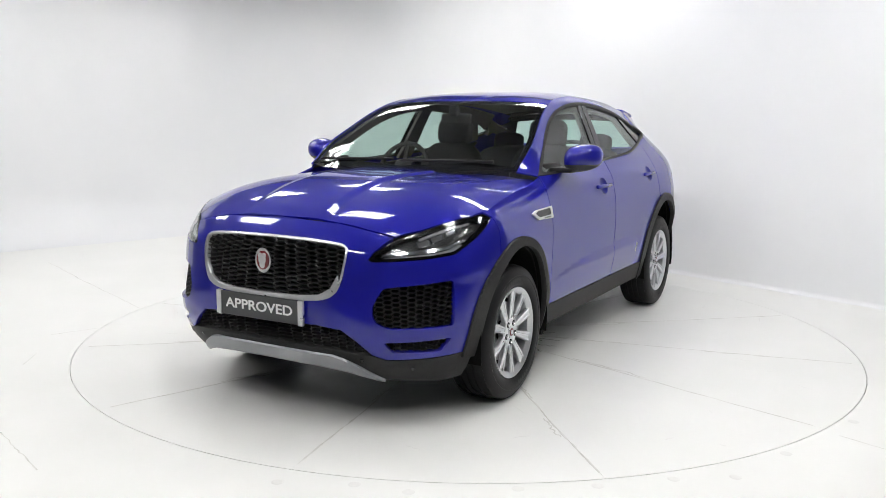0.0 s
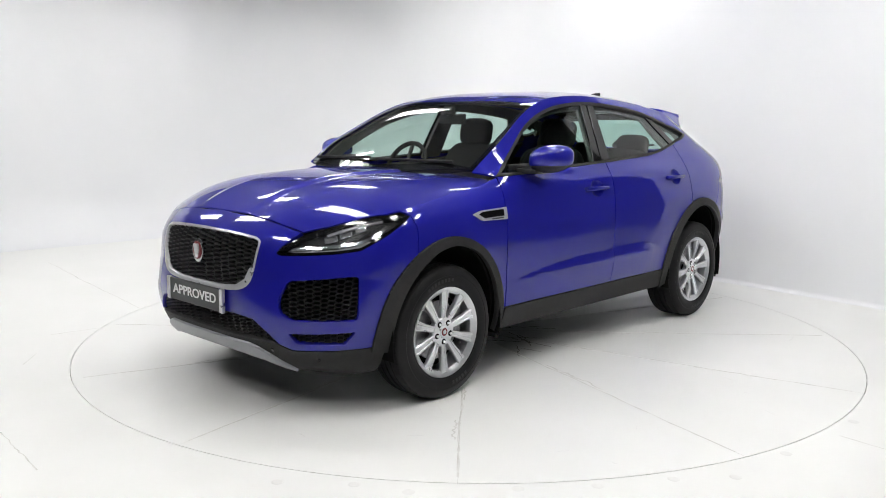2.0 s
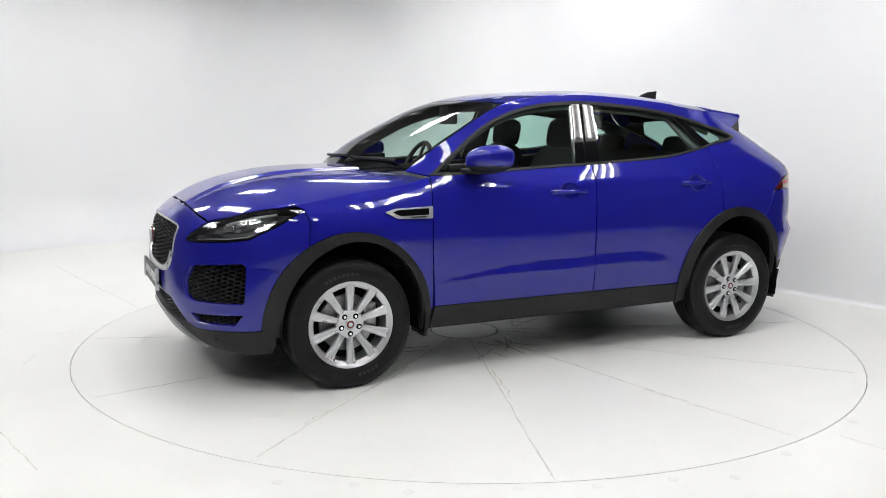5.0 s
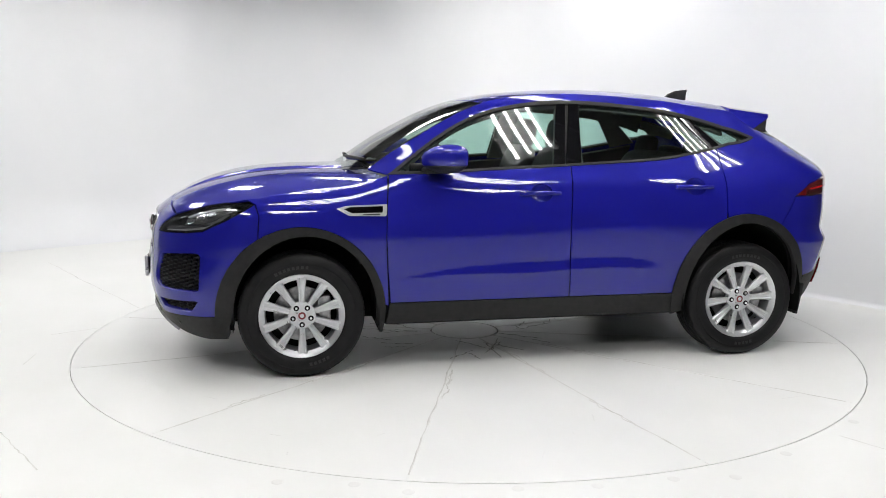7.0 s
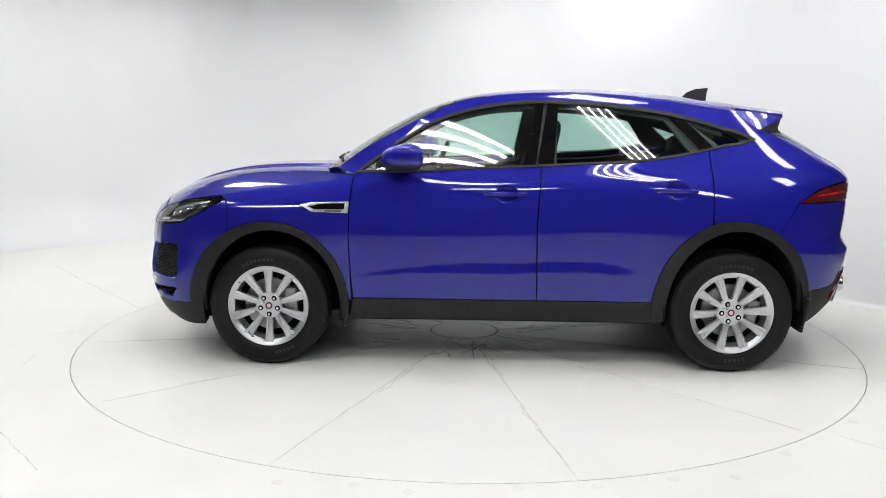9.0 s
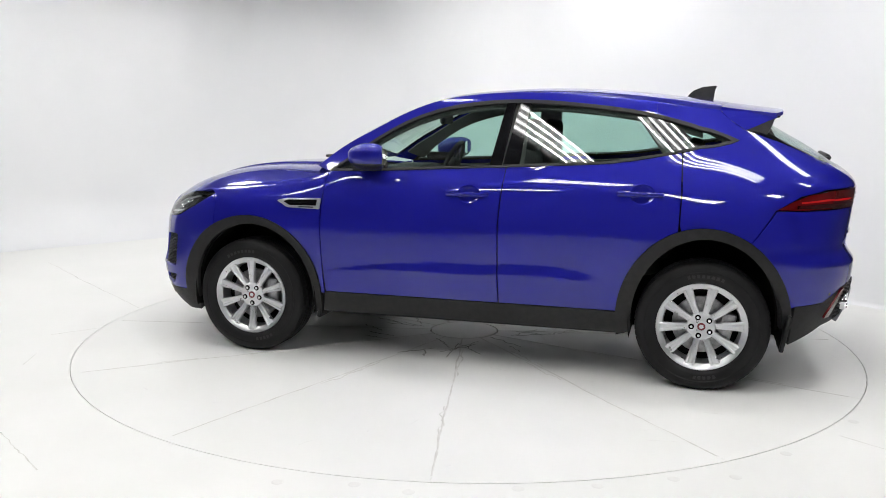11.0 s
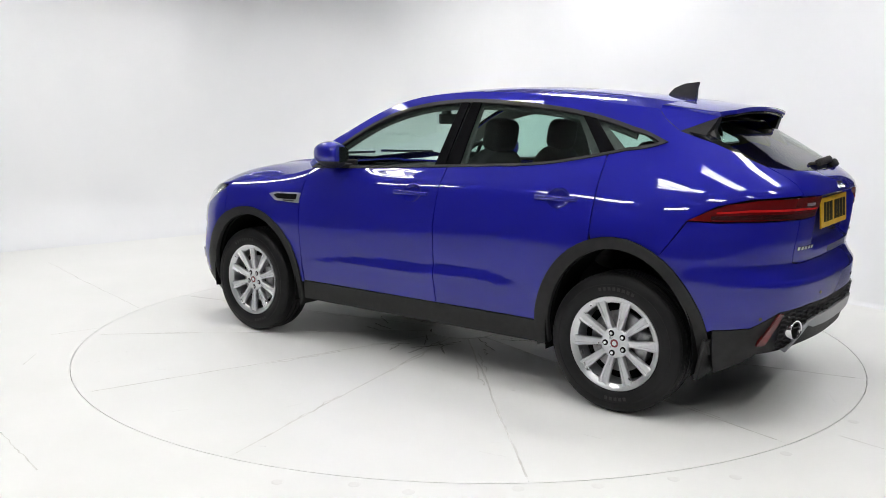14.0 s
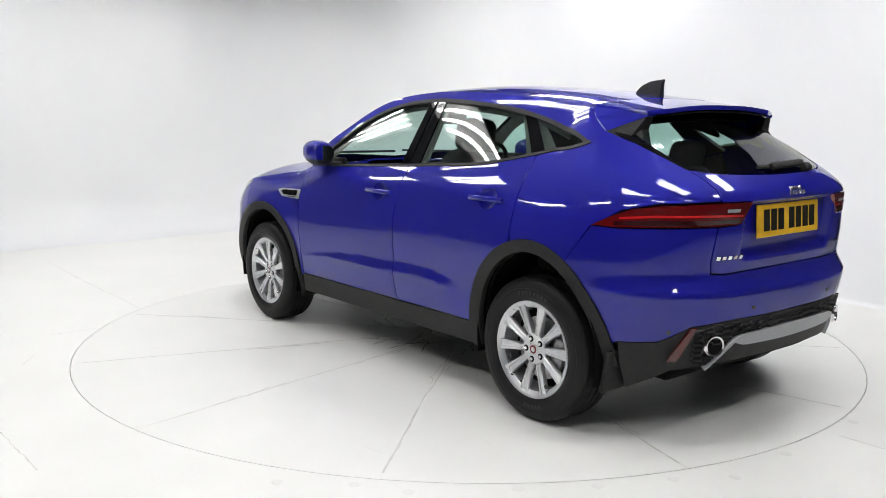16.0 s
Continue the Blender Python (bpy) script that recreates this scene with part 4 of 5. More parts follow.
        panel("running_light", shell, m2(low), M_DRL, lamp, "pale grey running light strip", off=-0.026, thick=0.01, gap=0, step=0.02)
        # three square lens cells with dark rims under a brow
        for x, z in ((-1.955, 0.880), (-1.895, 0.902), (-1.83, 0.926)):
            cell = ql([(x - 0.026, z - 0.013), (x + 0.022, z + 0.001), (x + 0.028, z + 0.026), (x - 0.020, z + 0.014)])
            panel("lens_cell", shell, m2(cell), M_LAMPCHROME, lamp, off=-0.030, thick=0.012, gap=0, step=0.02, holes=[m2(inset(cell, 0.004))])
            panel("lens_cell", shell, m2(inset(cell, 0.0045)), M_CELL, lamp, off=-0.034, thick=0.008, gap=0, step=0.012)
        brow = ql([(-1.96, 0.906), (-1.90, 0.930), (-1.82, 0.953), (-1.72, 0.969), (-1.72, 0.964), (-1.82, 0.946), (-1.90, 0.922), (-1.96, 0.899)])
        panel("brow", shell, m2(brow), M_DRL, lamp, off=-0.022, thick=0.012, gap=0, step=0.02)
    return bumper


BUMPER = nose()


# ---- flank details ----
def glass_fit():
    """Coefficients of the smooth barrel curve on which the side windows lie."""
    P = np.array([(x, belt(x) + (dlo(x) - belt(x)) * f) for x in np.linspace(-0.75, 1.38, 40) for f in np.linspace(0.06, 0.94, 9)])
    S = shell(P[:, 0], P[:, 1])
    return np.linalg.lstsq(glass_terms(P[:, 0], P[:, 1]), S[:, 1], rcond=None)[0]


def glass_terms(x, z):
    z = z - 1.3
    return np.stack([1 + 0 * x, x, z, x * x, x * z, z * z, x ** 3, x * x * z], -1)


GLASS_FIT = glass_fit()


def glass_skin(q, z):
    S = shell(q, z)
    q, z = np.broadcast_arrays(np.asarray(q, float), np.asarray(z, float))
    return np.stack([S[..., 0], glass_terms(q, z) @ GLASS_FIT, S[..., 2]], -1)


def glazing():
    rim = [(x, z) for x, z in band(belt, -0.845, 1.455, 40)] + list(reversed(band(dlo, -0.82, 1.445, 44)))
    hole = [(x, z + 0.013) for x, z in band(belt, -0.80, 1.405, 40)] + [(x, z - 0.019) for x, z in reversed(band(dlo, -0.77, 1.375, 44))]
    panel("window_surround", shell, rim, M_BLACK, CAR, "matt black window surround", holes=[hole], off=0.005, thick=0.02, gap=0.0, step=0.02, mirror=True)
    lo = lambda x: belt(x) + 0.012
    hi = lambda x: dlo(x) - 0.015
    # B-pillar covers in gloss black, leaning slightly
    for x0, x1 in ((0.168, 0.240), (0.246, 0.325)):
        d = 0.03
        panel("pillar_cover", glass_skin, [(x0 - d, lo(x0)), (x1 - (d if x1 < 0.3 else d * 0.4), lo(x1)), (x1 + 0.02, hi(x1)), (x0 + 0.035, hi(x0))], M_GLOSSBLACK, CAR, "gloss black pillar cover", off=-0.003, thick=0.01, mirror=True, gap=0.001)
    panel("pillar_cover", glass_skin, [(1.16, lo(1.16)), (1.235, lo(1.235)), (1.075, hi(1.075)), (0.99, hi(0.99))], M_GLOSSBLACK, CAR, "gloss black pillar cover", off=-0.003, thick=0.01, mirror=True, gap=0.001)
    front = band(lo, -0.80, 0.15, 14) + [(0.20, hi(0.2))] + list(reversed(band(hi, -0.76, 0.19, 20)))
    rear = band(lo, 0.31, 1.16, 12) + list(reversed(band(hi, 0.33, 1.0, 12)))
    quart = band(lo, 1.225, 1.40, 6) + list(reversed(band(hi, 1.07, 1.385, 8)))
    for nm, lp, ds in (("door_glass", front, DOORS[0:2]), ("door_glass", rear, DOORS[2:4]), ("quarter_glass", quart, (CAR, CAR))):
        for o in panel(nm, glass_skin, lp, M_GLASS, ds[0], "green-tinted side glass", off=-0.009, thick=0.004, mirror=ds[1], gap=0, step=0.05, back=False):
            o.visible_shadow = False


glazing()


def handle(x0, x1, z, doors):
    for k, d in enumerate(doors):
        s = -1 if k == 0 else 1
        xm = (x0 + x1) / 2
        y = float(breadth(xm, z))
        ang = math.degrees(math.atan2(float(breadth(x1, z)) - float(breadth(x0, z)), x1 - x0))
        bm = bmesh.new()
        L = x1 - x0
        # grip: tapered bar with a flat top
        box(bm, (0, 0, 0), (L, 0.020, 0.027), bevel=0.009, seg=3)
        for v in bm.verts:
            f = abs(v.co.x) / (L / 2)
            v.co.z *= 1 - 0.25 * max(0, v.co.x / (L / 2)) ** 2
            v.co.y -= 0.016 * s * f ** 4
        m = pose(xm, s * (y + 0.022), z, 0, 0, ang * s * 1)
        bmesh.ops.transform(bm, matrix=m, verts=bm.verts)
        part("handle", bm, M_BLUE, d, smooth=40)
        cup = cup_loop(xm, z)
        def dish(a, b, xm=xm, z=z):
            p = shell(a, b)
            r = np.clip(1 - (((a - xm - 0.01) / 0.066) ** 2 + ((b - z) / 0.052) ** 2), 0, 1)
            p[..., 1] += 0.026 * r ** 0.6
            return p
        ob = panel("handle_cup", dish, cup, M_BLUE, d, off=0.0, thick=0.002, gap=0, step=0.010, back=False)
        if k:
            me = ob.data
            # mirror the cup over to the other flank
            for v in me.vertices:
                v.co.y = -v.co.y
            me.flip_normals()


handle(-0.092, 0.158, 1.020, DOORS[0:2])
handle(0.870, 1.118, 1.050, DOORS[2:4])


def flank_details():
    # wing vents: bright frame, black insert
    v = [(-1.145, 0.946), (-1.085, 0.960), (-0.862, 0.966), (-0.868, 0.902), (-1.075, 0.908)]
    vents = panel("wing_vent", shell, rounded(v, 0.008), M_ALLOY, CAR, "bright side vent with a black insert", off=0.010, thick=0.014, gap=0, step=0.012, mirror=True,
                  holes=[rounded([(-1.105, 0.942), (-1.07, 0.953), (-0.885, 0.957), (-0.888, 0.922), (-1.06, 0.920)], 0.005)])
    for k, o in enumerate(vents):
        ob = panel("insert", shell, rounded([(-1.11, 0.942), (-1.07, 0.956), (-0.88, 0.960), (-0.883, 0.919), (-1.06, 0.917)], 0.005), M_GLOSSBLACK, o, off=0.006, thick=0.006, gap=0, step=0.02, back=False)
        tx = panel("lettering_bars", shell, [(-1.00, 0.909), (-0.905, 0.909), (-0.905, 0.916), (-1.00, 0.916)], M_PLATE_GREY, o, off=0.0115, thick=0.002, gap=0, step=0.02)
        for b in (ob, tx):
            if k:
                for w in b.data.vertices:
                    w.co.y = -w.co.y
                b.data.flip_normals()
    # door mirrors
    for s in (-1, 1):
        bm = bmesh.new()
        bmesh.ops.create_uvsphere(bm, u_segments=28, v_segments=18, radius=1)
        for v in bm.verts:
            x, y, z = v.co
            e = 0.72
            f = lambda t: math.copysign(abs(t) ** e, t)
            x, y, z = f(x), f(y), f(z)
            px = x * 0.108 * (1.0 if x > 0 else 1.2)
            py = y * 0.100 * (1 - 0.25 * max(0, -x))
            pz = z * 0.080 * (1 - 0.28 * max(0, -x) ** 1.5) * (1 - 0.12 * max(0, y))
            if px > 0.085:
                px = 0.085
            v.co = (-0.535 + px + 0.03 * y, s * (0.948 + py), 1.222 + pz + 0.012 * y)
        up = bm.copy()
        bmesh.ops.bisect_plane(up, geom=up.verts[:] + up.edges[:] + up.faces[:], plane_co=(0, 0, 1.186), plane_no=(0, 0, 1), clear_inner=True)
        bmesh.ops.recalc_face_normals(up, faces=up.faces)
        mir = part("door_mirror", up, M_BLUE, CAR, "blue door mirror with a black foot", smooth=50)
        bmesh.ops.bisect_plane(bm, geom=bm.verts[:] + bm.edges[:] + bm.faces[:], plane_co=(0, 0, 1.186), plane_no=(0, 0, 1), clear_outer=True)
        bmesh.ops.scale(bm, verts=bm.verts, vec=(0.985, 0.985, 0.99), space=Matrix.Translation((0.535, -s * 0.948, -1.186)))
        box(bm, (-0.575, s * 0.83, 1.152), (0.15, 0.19, 0.028), bevel=0.01)
        box(bm, (-0.60, s * 0.775, 1.165), (0.24, 0.03, 0.05), bevel=0.01)
        bmesh.ops.recalc_face_normals(bm, faces=bm.faces)
        part("foot", bm, M_BLACK, mir, smooth=50)
        bm = lathe([(0.0, 0.0), (0.97, 0.0), (1.0, 0.002), (1.0, 0.005), (0.0, 0.005)], 32, "X")
        for v in bm.verts:
            y, z = [math.copysign(abs(c) ** 0.75, c) for c in (v.co.y, v.co.z)]
            v.co = (-0.4495 + v.co.x, s * 0.950 + 0.066 * y, 1.224 + 0.047 * z)
        part("mirror_glass", bm, M_MIRROR, mir)
    # mud flaps
    for s in (-1, 1):
        for x, lean in ((-0.89, -0.06), (1.765, 0.0)):
            bm = bmesh.new()
            box(bm, (x, s * 0.785, 0.335), (0.022, 0.18, 0.20), pose(0, 0, 0, 0, 10 if x > 0 else 4, 0), bevel=0.006)
            part("mud_flap", bm, M_BLACK, CAR)


flank_details()


# ---- tail ----
T_LAMP = ql([(1.678, 0.988), (1.76, 1.032), (1.84, 1.066), (1.95, 1.086)]) + rl([(-0.533, 1.096), (-0.357, 1.095), (-0.382, 1.054), (-0.418, 0.999)]) + rl([(-0.54, 0.994), (-0.60, 0.994)]) + ql([(1.90, 0.990), (1.80, 0.986)])


def mirq(l):
    return [(2.6 + 2 * LR - a, b) for a, b in reversed(l)]


def tail():
    lamps = []
    for lp in (T_LAMP, mirq(T_LAMP)):
        lamp = panel("tail_lamp", shell, lp, M_TAIL, CAR, "long red tail lamp", off=0.002, thick=0.03, gap=0.002, step=0.02)
        k = lp is not T_LAMP
        f = mirq if k else (lambda l: l)
        panel("lamp_band", shell, f(ql([(1.78, 1.012), (1.93, 1.022)]) + rl([(-0.42, 1.022), (-0.43, 1.006), (-0.60, 1.002)]) + ql([(1.93, 0.998), (1.78, 0.995)])), M_TAILDARK, lamp, off=0.004, thick=0.003, gap=0, step=0.03, back=False)
        panel("light_strip", shell, f(ql([(1.80, 1.030), (1.93, 1.044)]) + rl([(-0.55, 1.046), (-0.41, 1.042), (-0.412, 1.034), (-0.55, 1.036)]) + ql([(1.93, 1.034), (1.80, 1.022)])), M_TAILBRIGHT, lamp, off=0.0042, thick=0.003, gap=0, step=0.03, back=False)
        panel("reverse_light", shell, f(rl([(-0.505, 1.068), (-0.435, 1.067), (-0.437, 1.054), (-0.505, 1.054)])), M_SATIN, lamp, off=0.0045, thick=0.003, gap=0, step=0.03, back=False)
        lamps.append(lamp)
    gate = tagged(new("tailgate"))
    gate.parent = CAR
    # gate skin with the plate recess dished in
    def dished(q, z):
        p = shell(q, z)
        y = np.abs(p[..., 1])
        d = np.clip((0.40 - y) / 0.06, 0, 1) * np.clip((z - 0.83) / 0.05, 0, 1) * np.clip((1.093 - z) / 0.012, 0, 1)
        p[..., 0] -= 0.045 * d * d * (3 - 2 * d)
        return p
    half = [(-0.0001, 0.788), (-0.30, 0.787), (-0.48, 0.782), (-0.545, 0.790), (-0.556, 0.83), (-0.548, 0.92), (-0.540, 0.988), (-0.418, 0.996), (-0.357, 1.098), (-0.45, 1.099), (-0.530, 1.099), (-0.530, 1.15), (-0.538, 1.19), (-0.552, 1.228), (-0.43, 1.212), (-0.25, 1.204), (-0.0001, 1.200)]
    panel("gate_skin", dished, across(rl, half), M_BLUE, gate, step=0.016, thick=0.015)
    pil = rl([(-0.553, 1.228), (-0.583, 1.282), (-0.604, 1.336), (-0.612, 1.392), (-0.60, 1.435), (-0.50, 1.462), (-0.532, 1.438), (-0.562, 1.372), (-0.564, 1.312), (-0.552, 1.26)])
    for lp in (pil, mirq(pil)):
        panel("screen_pillar", shell, lp, M_GLOSSBLACK, gate, off=-0.001, step=0.025, gap=0.001)
    gl = [(-0.0001, 1.204), (-0.25, 1.208), (-0.43, 1.216), (-0.548, 1.232), (-0.552, 1.26), (-0.562, 1.312), (-0.560, 1.372), (-0.530, 1.438), (-0.0001, 1.466)]
    g = panel("rear_glass", shell, across(rl, gl), M_GLASS, gate, "dark tinted rear screen", off=-0.004, thick=0.004, gap=0, step=0.05, back=False)
    g.visible_shadow = False
    # plate, plain bars for its characters
    m = pose(2.112, -0.02, 1.000, 0, -4, 0)
    bm = bmesh.new()
    box(bm, (0, 0, 0), (0.008, 0.535, 0.148), bevel=0.003)
    plate = part("rear_plate", bm, M_PLATE, gate, "yellow plate with plain dark bars")
    plate.matrix_basis = m
    x = -0.215
    for w in (0.05, 0.05, 0.05, 0.0, 0.05, 0.05, 0.05, 0.05):
        if w:
            bm = bmesh.new()
            box(bm, (0.0045, x + w / 2, 0.002), (0.002, w, 0.098), bevel=0.001)
            part("bar", bm, M_INK, plate)
        x += (w or 0.02) + 0.011
    # plain badge shapes
    for y0, y1, z, h in ((-0.535, -0.37, 0.846, 0.015), (0.48, 0.54, 0.848, 0.013), (-0.065, 0.075, 1.112, 0.016), (-0.05, 0.06, 1.132, 0.014)):
        nb = 5
        for k in range(nb):
            a = y0 + (y1 - y0) * k / nb
            b = a + (y1 - y0) / nb * 0.62
            panel("badge", shell, rl([(a, z), (b, z), (b + 0.004, z + h), (a + 0.004, z + h)]), M_CHROME, gate, off=0.004, thick=0.004, gap=0, step=0.03)
    # wiper
    bm = bmesh.new()
    box(bm, (2.035, 0.255, 1.222), (0.045, 0.05, 0.045), pose(0, 0, 0, 0, -35, 0), bevel=0.014, seg=3)
    box(bm, (2.022, 0.10, 1.240), (0.024, 0.30, 0.036), pose(0, 0, 0, 3, -35, 0), bevel=0.01)
    box(bm, (2.010, 0.03, 1.232), (0.018, 0.34, 0.014), pose(0, 0, 0, 0, -35, 0), bevel=0.005)
    part("rear_wiper", bm, M_BLACK, gate, smooth=40)
    # spoiler
    sp = [(1.456, 0.0), (1.446, -0.25), (1.39, -0.552), (1.55, -0.545), (1.68, -0.533), (1.725, -0.42), (1.745, 0.0)]
    spo = panel("spoiler", spoiler_top, sp + [(x, -y) for x, y in reversed(sp[1:-1])], M_BLUE, CAR, step=0.03, thick=0.022, middle=(1.5, 0, 1.0))
    for s in (-1, 1):
        bm = bmesh.new()
        def skin(x, z):
            return (x, -float(shell(qx(x, z), z)[1]), z)
        tri = [skin(1.385, 1.504), (1.53, 0.546, 1.492), (1.682, 0.533, 1.476), (1.682, 0.530, 1.462), skin(1.521, 1.392), skin(1.43, 1.455)]
        o = [bm.verts.new((x, s * y, z)) for x, y, z in tri]
        i = [bm.verts.new((x, s * (y - 0.06), z)) for x, y, z in tri]
        bm.faces.new(o)
        bm.faces.new(list(reversed(i)))
        for a in range(6):
            b = (a + 1) % 6
            bm.faces.new((o[a], i[a], i[b], o[b]))
        bmesh.ops.recalc_face_normals(bm, faces=bm.faces)
        part("spoiler_cheek", bm, M_BLUE, spo)
        bm = bmesh.new()
        tri = [skin(1.517, 1.391), (1.675, 0.527, 1.460), (1.655, 0.535, 1.40), (1.71, 0.575, 1.305), (1.62, 0.602, 1.342)]
        o = [bm.verts.new((x, s * y, z)) for x, y, z in tri]
        i = [bm.verts.new((x, s * (y - 0.05), z)) for x, y, z in tri]
        bm.faces.new(o)
        bm.faces.new(list(reversed(i)))
        for a in range(5):
            b = (a + 1) % 5
            bm.faces.new((o[a], i[a], i[b], o[b]))
        bmesh.ops.recalc_face_normals(bm, faces=bm.faces)
        part("spoiler_fin", bm, M_BLACK, spo)
    un = [(1.45, 0.0), (1.45, -0.30), (1.47, -0.52), (1.55, -0.525), (1.672, -0.515), (1.715, -0.40), (1.735, 0.0)]
    panel("spoiler_underside", spoiler_top, un + [(x, -y) for x, y in reversed(un[1:-1])], M_GLOSSBLACK, spo, off=-0.0235, step=0.05, thick=0.014, middle=(1.5, 0, 1.0), gap=0)
    hd = [(-0.0001, 1.450), (-0.30, 1.444), (-0.50, 1.426), (-0.525, 1.440), (-0.50, 1.476), (-0.0001, 1.492)]
    panel("screen_header", shell, across(rl, hd), M_GLOSSBLACK, gate, "black band along the screen's top edge", off=-0.001, thick=0.012, gap=0, step=0.03)
    # aerial fin
    bm = bmesh.new()
    prof = [(1.205, 1.570, 0.026), (1.205, 1.590, 0.024), (1.235, 1.622, 0.018), (1.29, 1.645, 0.012), (1.376, 1.654, 0.006), (1.364, 1.62, 0.012), (1.358, 1.560, 0.024)]
    l = [bm.verts.new((x, -w, z)) for x, z, w in prof]
    r = [bm.verts.new((x, w, z)) for x, z, w in prof]
    bm.faces.new(l)
    bm.faces.new(list(reversed(r)))
    for a in range(7):
        b = (a + 1) % 7
        bm.faces.new((l[a], r[a], r[b], l[b]))
    bmesh.ops.recalc_face_normals(bm, faces=bm.faces)
    bmesh.ops.bevel(bm, geom=bm.edges[:], offset=0.004, segments=2, affect="EDGES")
    part("aerial_fin", bm, M_BLACK, CAR, smooth=50)
    # bumper
    bumper = tagged(new("rear_bumper"))
    bumper.parent = CAR
    left = rl([(-0.0001, 0.783), (-0.30, 0.782), (-0.48, 0.777), (-0.550, 0.785), (-0.562, 0.83), (-0.554, 0.92), (-0.546, 0.990)]) + ql([(1.90, 0.986), (1.80, 0.982), (1.682, 0.984)])
    left += list(ql(arc_of(R_OUT, 60, 12))) + ql([(1.81, 0.480)]) + rl([(-0.741, 0.492), (-0.69, 0.53), (-0.64, 0.562), (-0.437, 0.584), (-0.0001, 0.584)])
    panel("bumper_skin", shell, left + mirq(left), M_BLUE, bumper, step=0.022, thick=0.03)
    low = rl([(-0.0001, 0.580), (-0.437, 0.580), (-0.64, 0.558), (-0.69, 0.526), (-0.741, 0.488)]) + ql([(1.805, 0.476), (1.795, 0.36), (1.79, 0.25)]) + rl([(-0.70, 0.31), (-0.66, 0.352), (-0.53, 0.372), (-0.30, 0.385), (-0.0001, 0.385)])
    panel("lower_valance", shell, low + mirq(low), M_BLACK, bumper, step=0.04, thick=0.05)
    msh = rl([(-0.0001, 0.570), (-0.43, 0.570), (-0.60, 0.552), (-0.625, 0.50), (-0.62, 0.40), (-0.56, 0.38), (-0.50, 0.41), (-0.42, 0.515), (-0.20, 0.525), (-0.0001, 0.525)])
    honeycomb("valance_mesh", shell, dense(msh + mirq(msh), 0.03), 0.06, bumper, off=0.007, depth=0.006)
    dif = [(-0.0001, 0.520), (-0.36, 0.515), (-0.43, 0.497), (-0.535, 0.358), (-0.526, 0.356), (-0.425, 0.478), (-0.37, 0.462), (-0.0001, 0.455)]
    panel("diffuser", shell, across(rl, dif), M_SATIN, bumper, "satin silver diffuser blade", off=0.016, thick=0.05, gap=0, step=0.02)
    rf = rl([(-0.622, 0.559), (-0.645, 0.555), (-0.690, 0.425), (-0.690, 0.403), (-0.658, 0.405)])
    for lp in (rf, mirq(rf)):
        panel("reflector", shell, lp, M_TAIL, bumper, "slanted red reflector", off=0.012, thick=0.012, gap=0, step=0.02)
    for y, z in ((-0.717, 0.536), (0.717, 0.536), (-0.33, 0.625), (0.33, 0.625)):
        q0 = qr(y, z)
        panel("parking_sensor", shell, [(q0 + 0.009 * math.cos(a), z + 0.009 * math.sin(a)) for a in (k * math.pi / 8 for k in range(16))], M_BLACK, bumper, off=0.002, thick=0.004, gap=0, step=0.01)
    for s in (-1, 1):
        bm = lathe([(0.054, -0.03), (0.054, 0.0), (0.050, 0.012), (0.042, 0.010), (0.037, -0.010), (0.035, -0.03)], 40, "X", closed=True)
        bmesh.ops.scale(bm, verts=bm.verts, vec=(1, 0.98, 0.9))
        q0 = np.array([[qr(-0.535, 0.470), 0.470]])
        P, N = shell(q0[:, 0], q0[:, 1])[0], normals_at(shell, q0)[0]
        N = N if N[0] > 0 else -N
        turn = math.degrees(math.atan2(N[1], N[0])) * 0.7
        m = pose(P[0] + 0.014, -s * P[1], 0.470, 0, 0, -s * turn)
        bmesh.ops.transform(bm, matrix=m, verts=bm.verts)
        pp = part("tailpipe", bm, M_CHROME, CAR, "round chrome tailpipe", smooth=45)
        # flat near-black disc painted in for the shade inside the pipe
        bm = lathe([(0.0, 0.0), (0.042, 0.0), (0.042, -0.01), (0.0, -0.01)], 24, "X")
        bmesh.ops.scale(bm, verts=bm.verts, vec=(1, 0.98, 0.9))
        bmesh.ops.transform(bm, matrix=m @ Matrix.Translation((-0.004, 0, 0)), verts=bm.verts)
        part("pipe_bore_shade", bm, M_DARK, pp)


tail()


# ---- wheels ----
M_MARK = material("worn_rubber_marks", (0.0115, 0.0115, 0.012), 0.55)


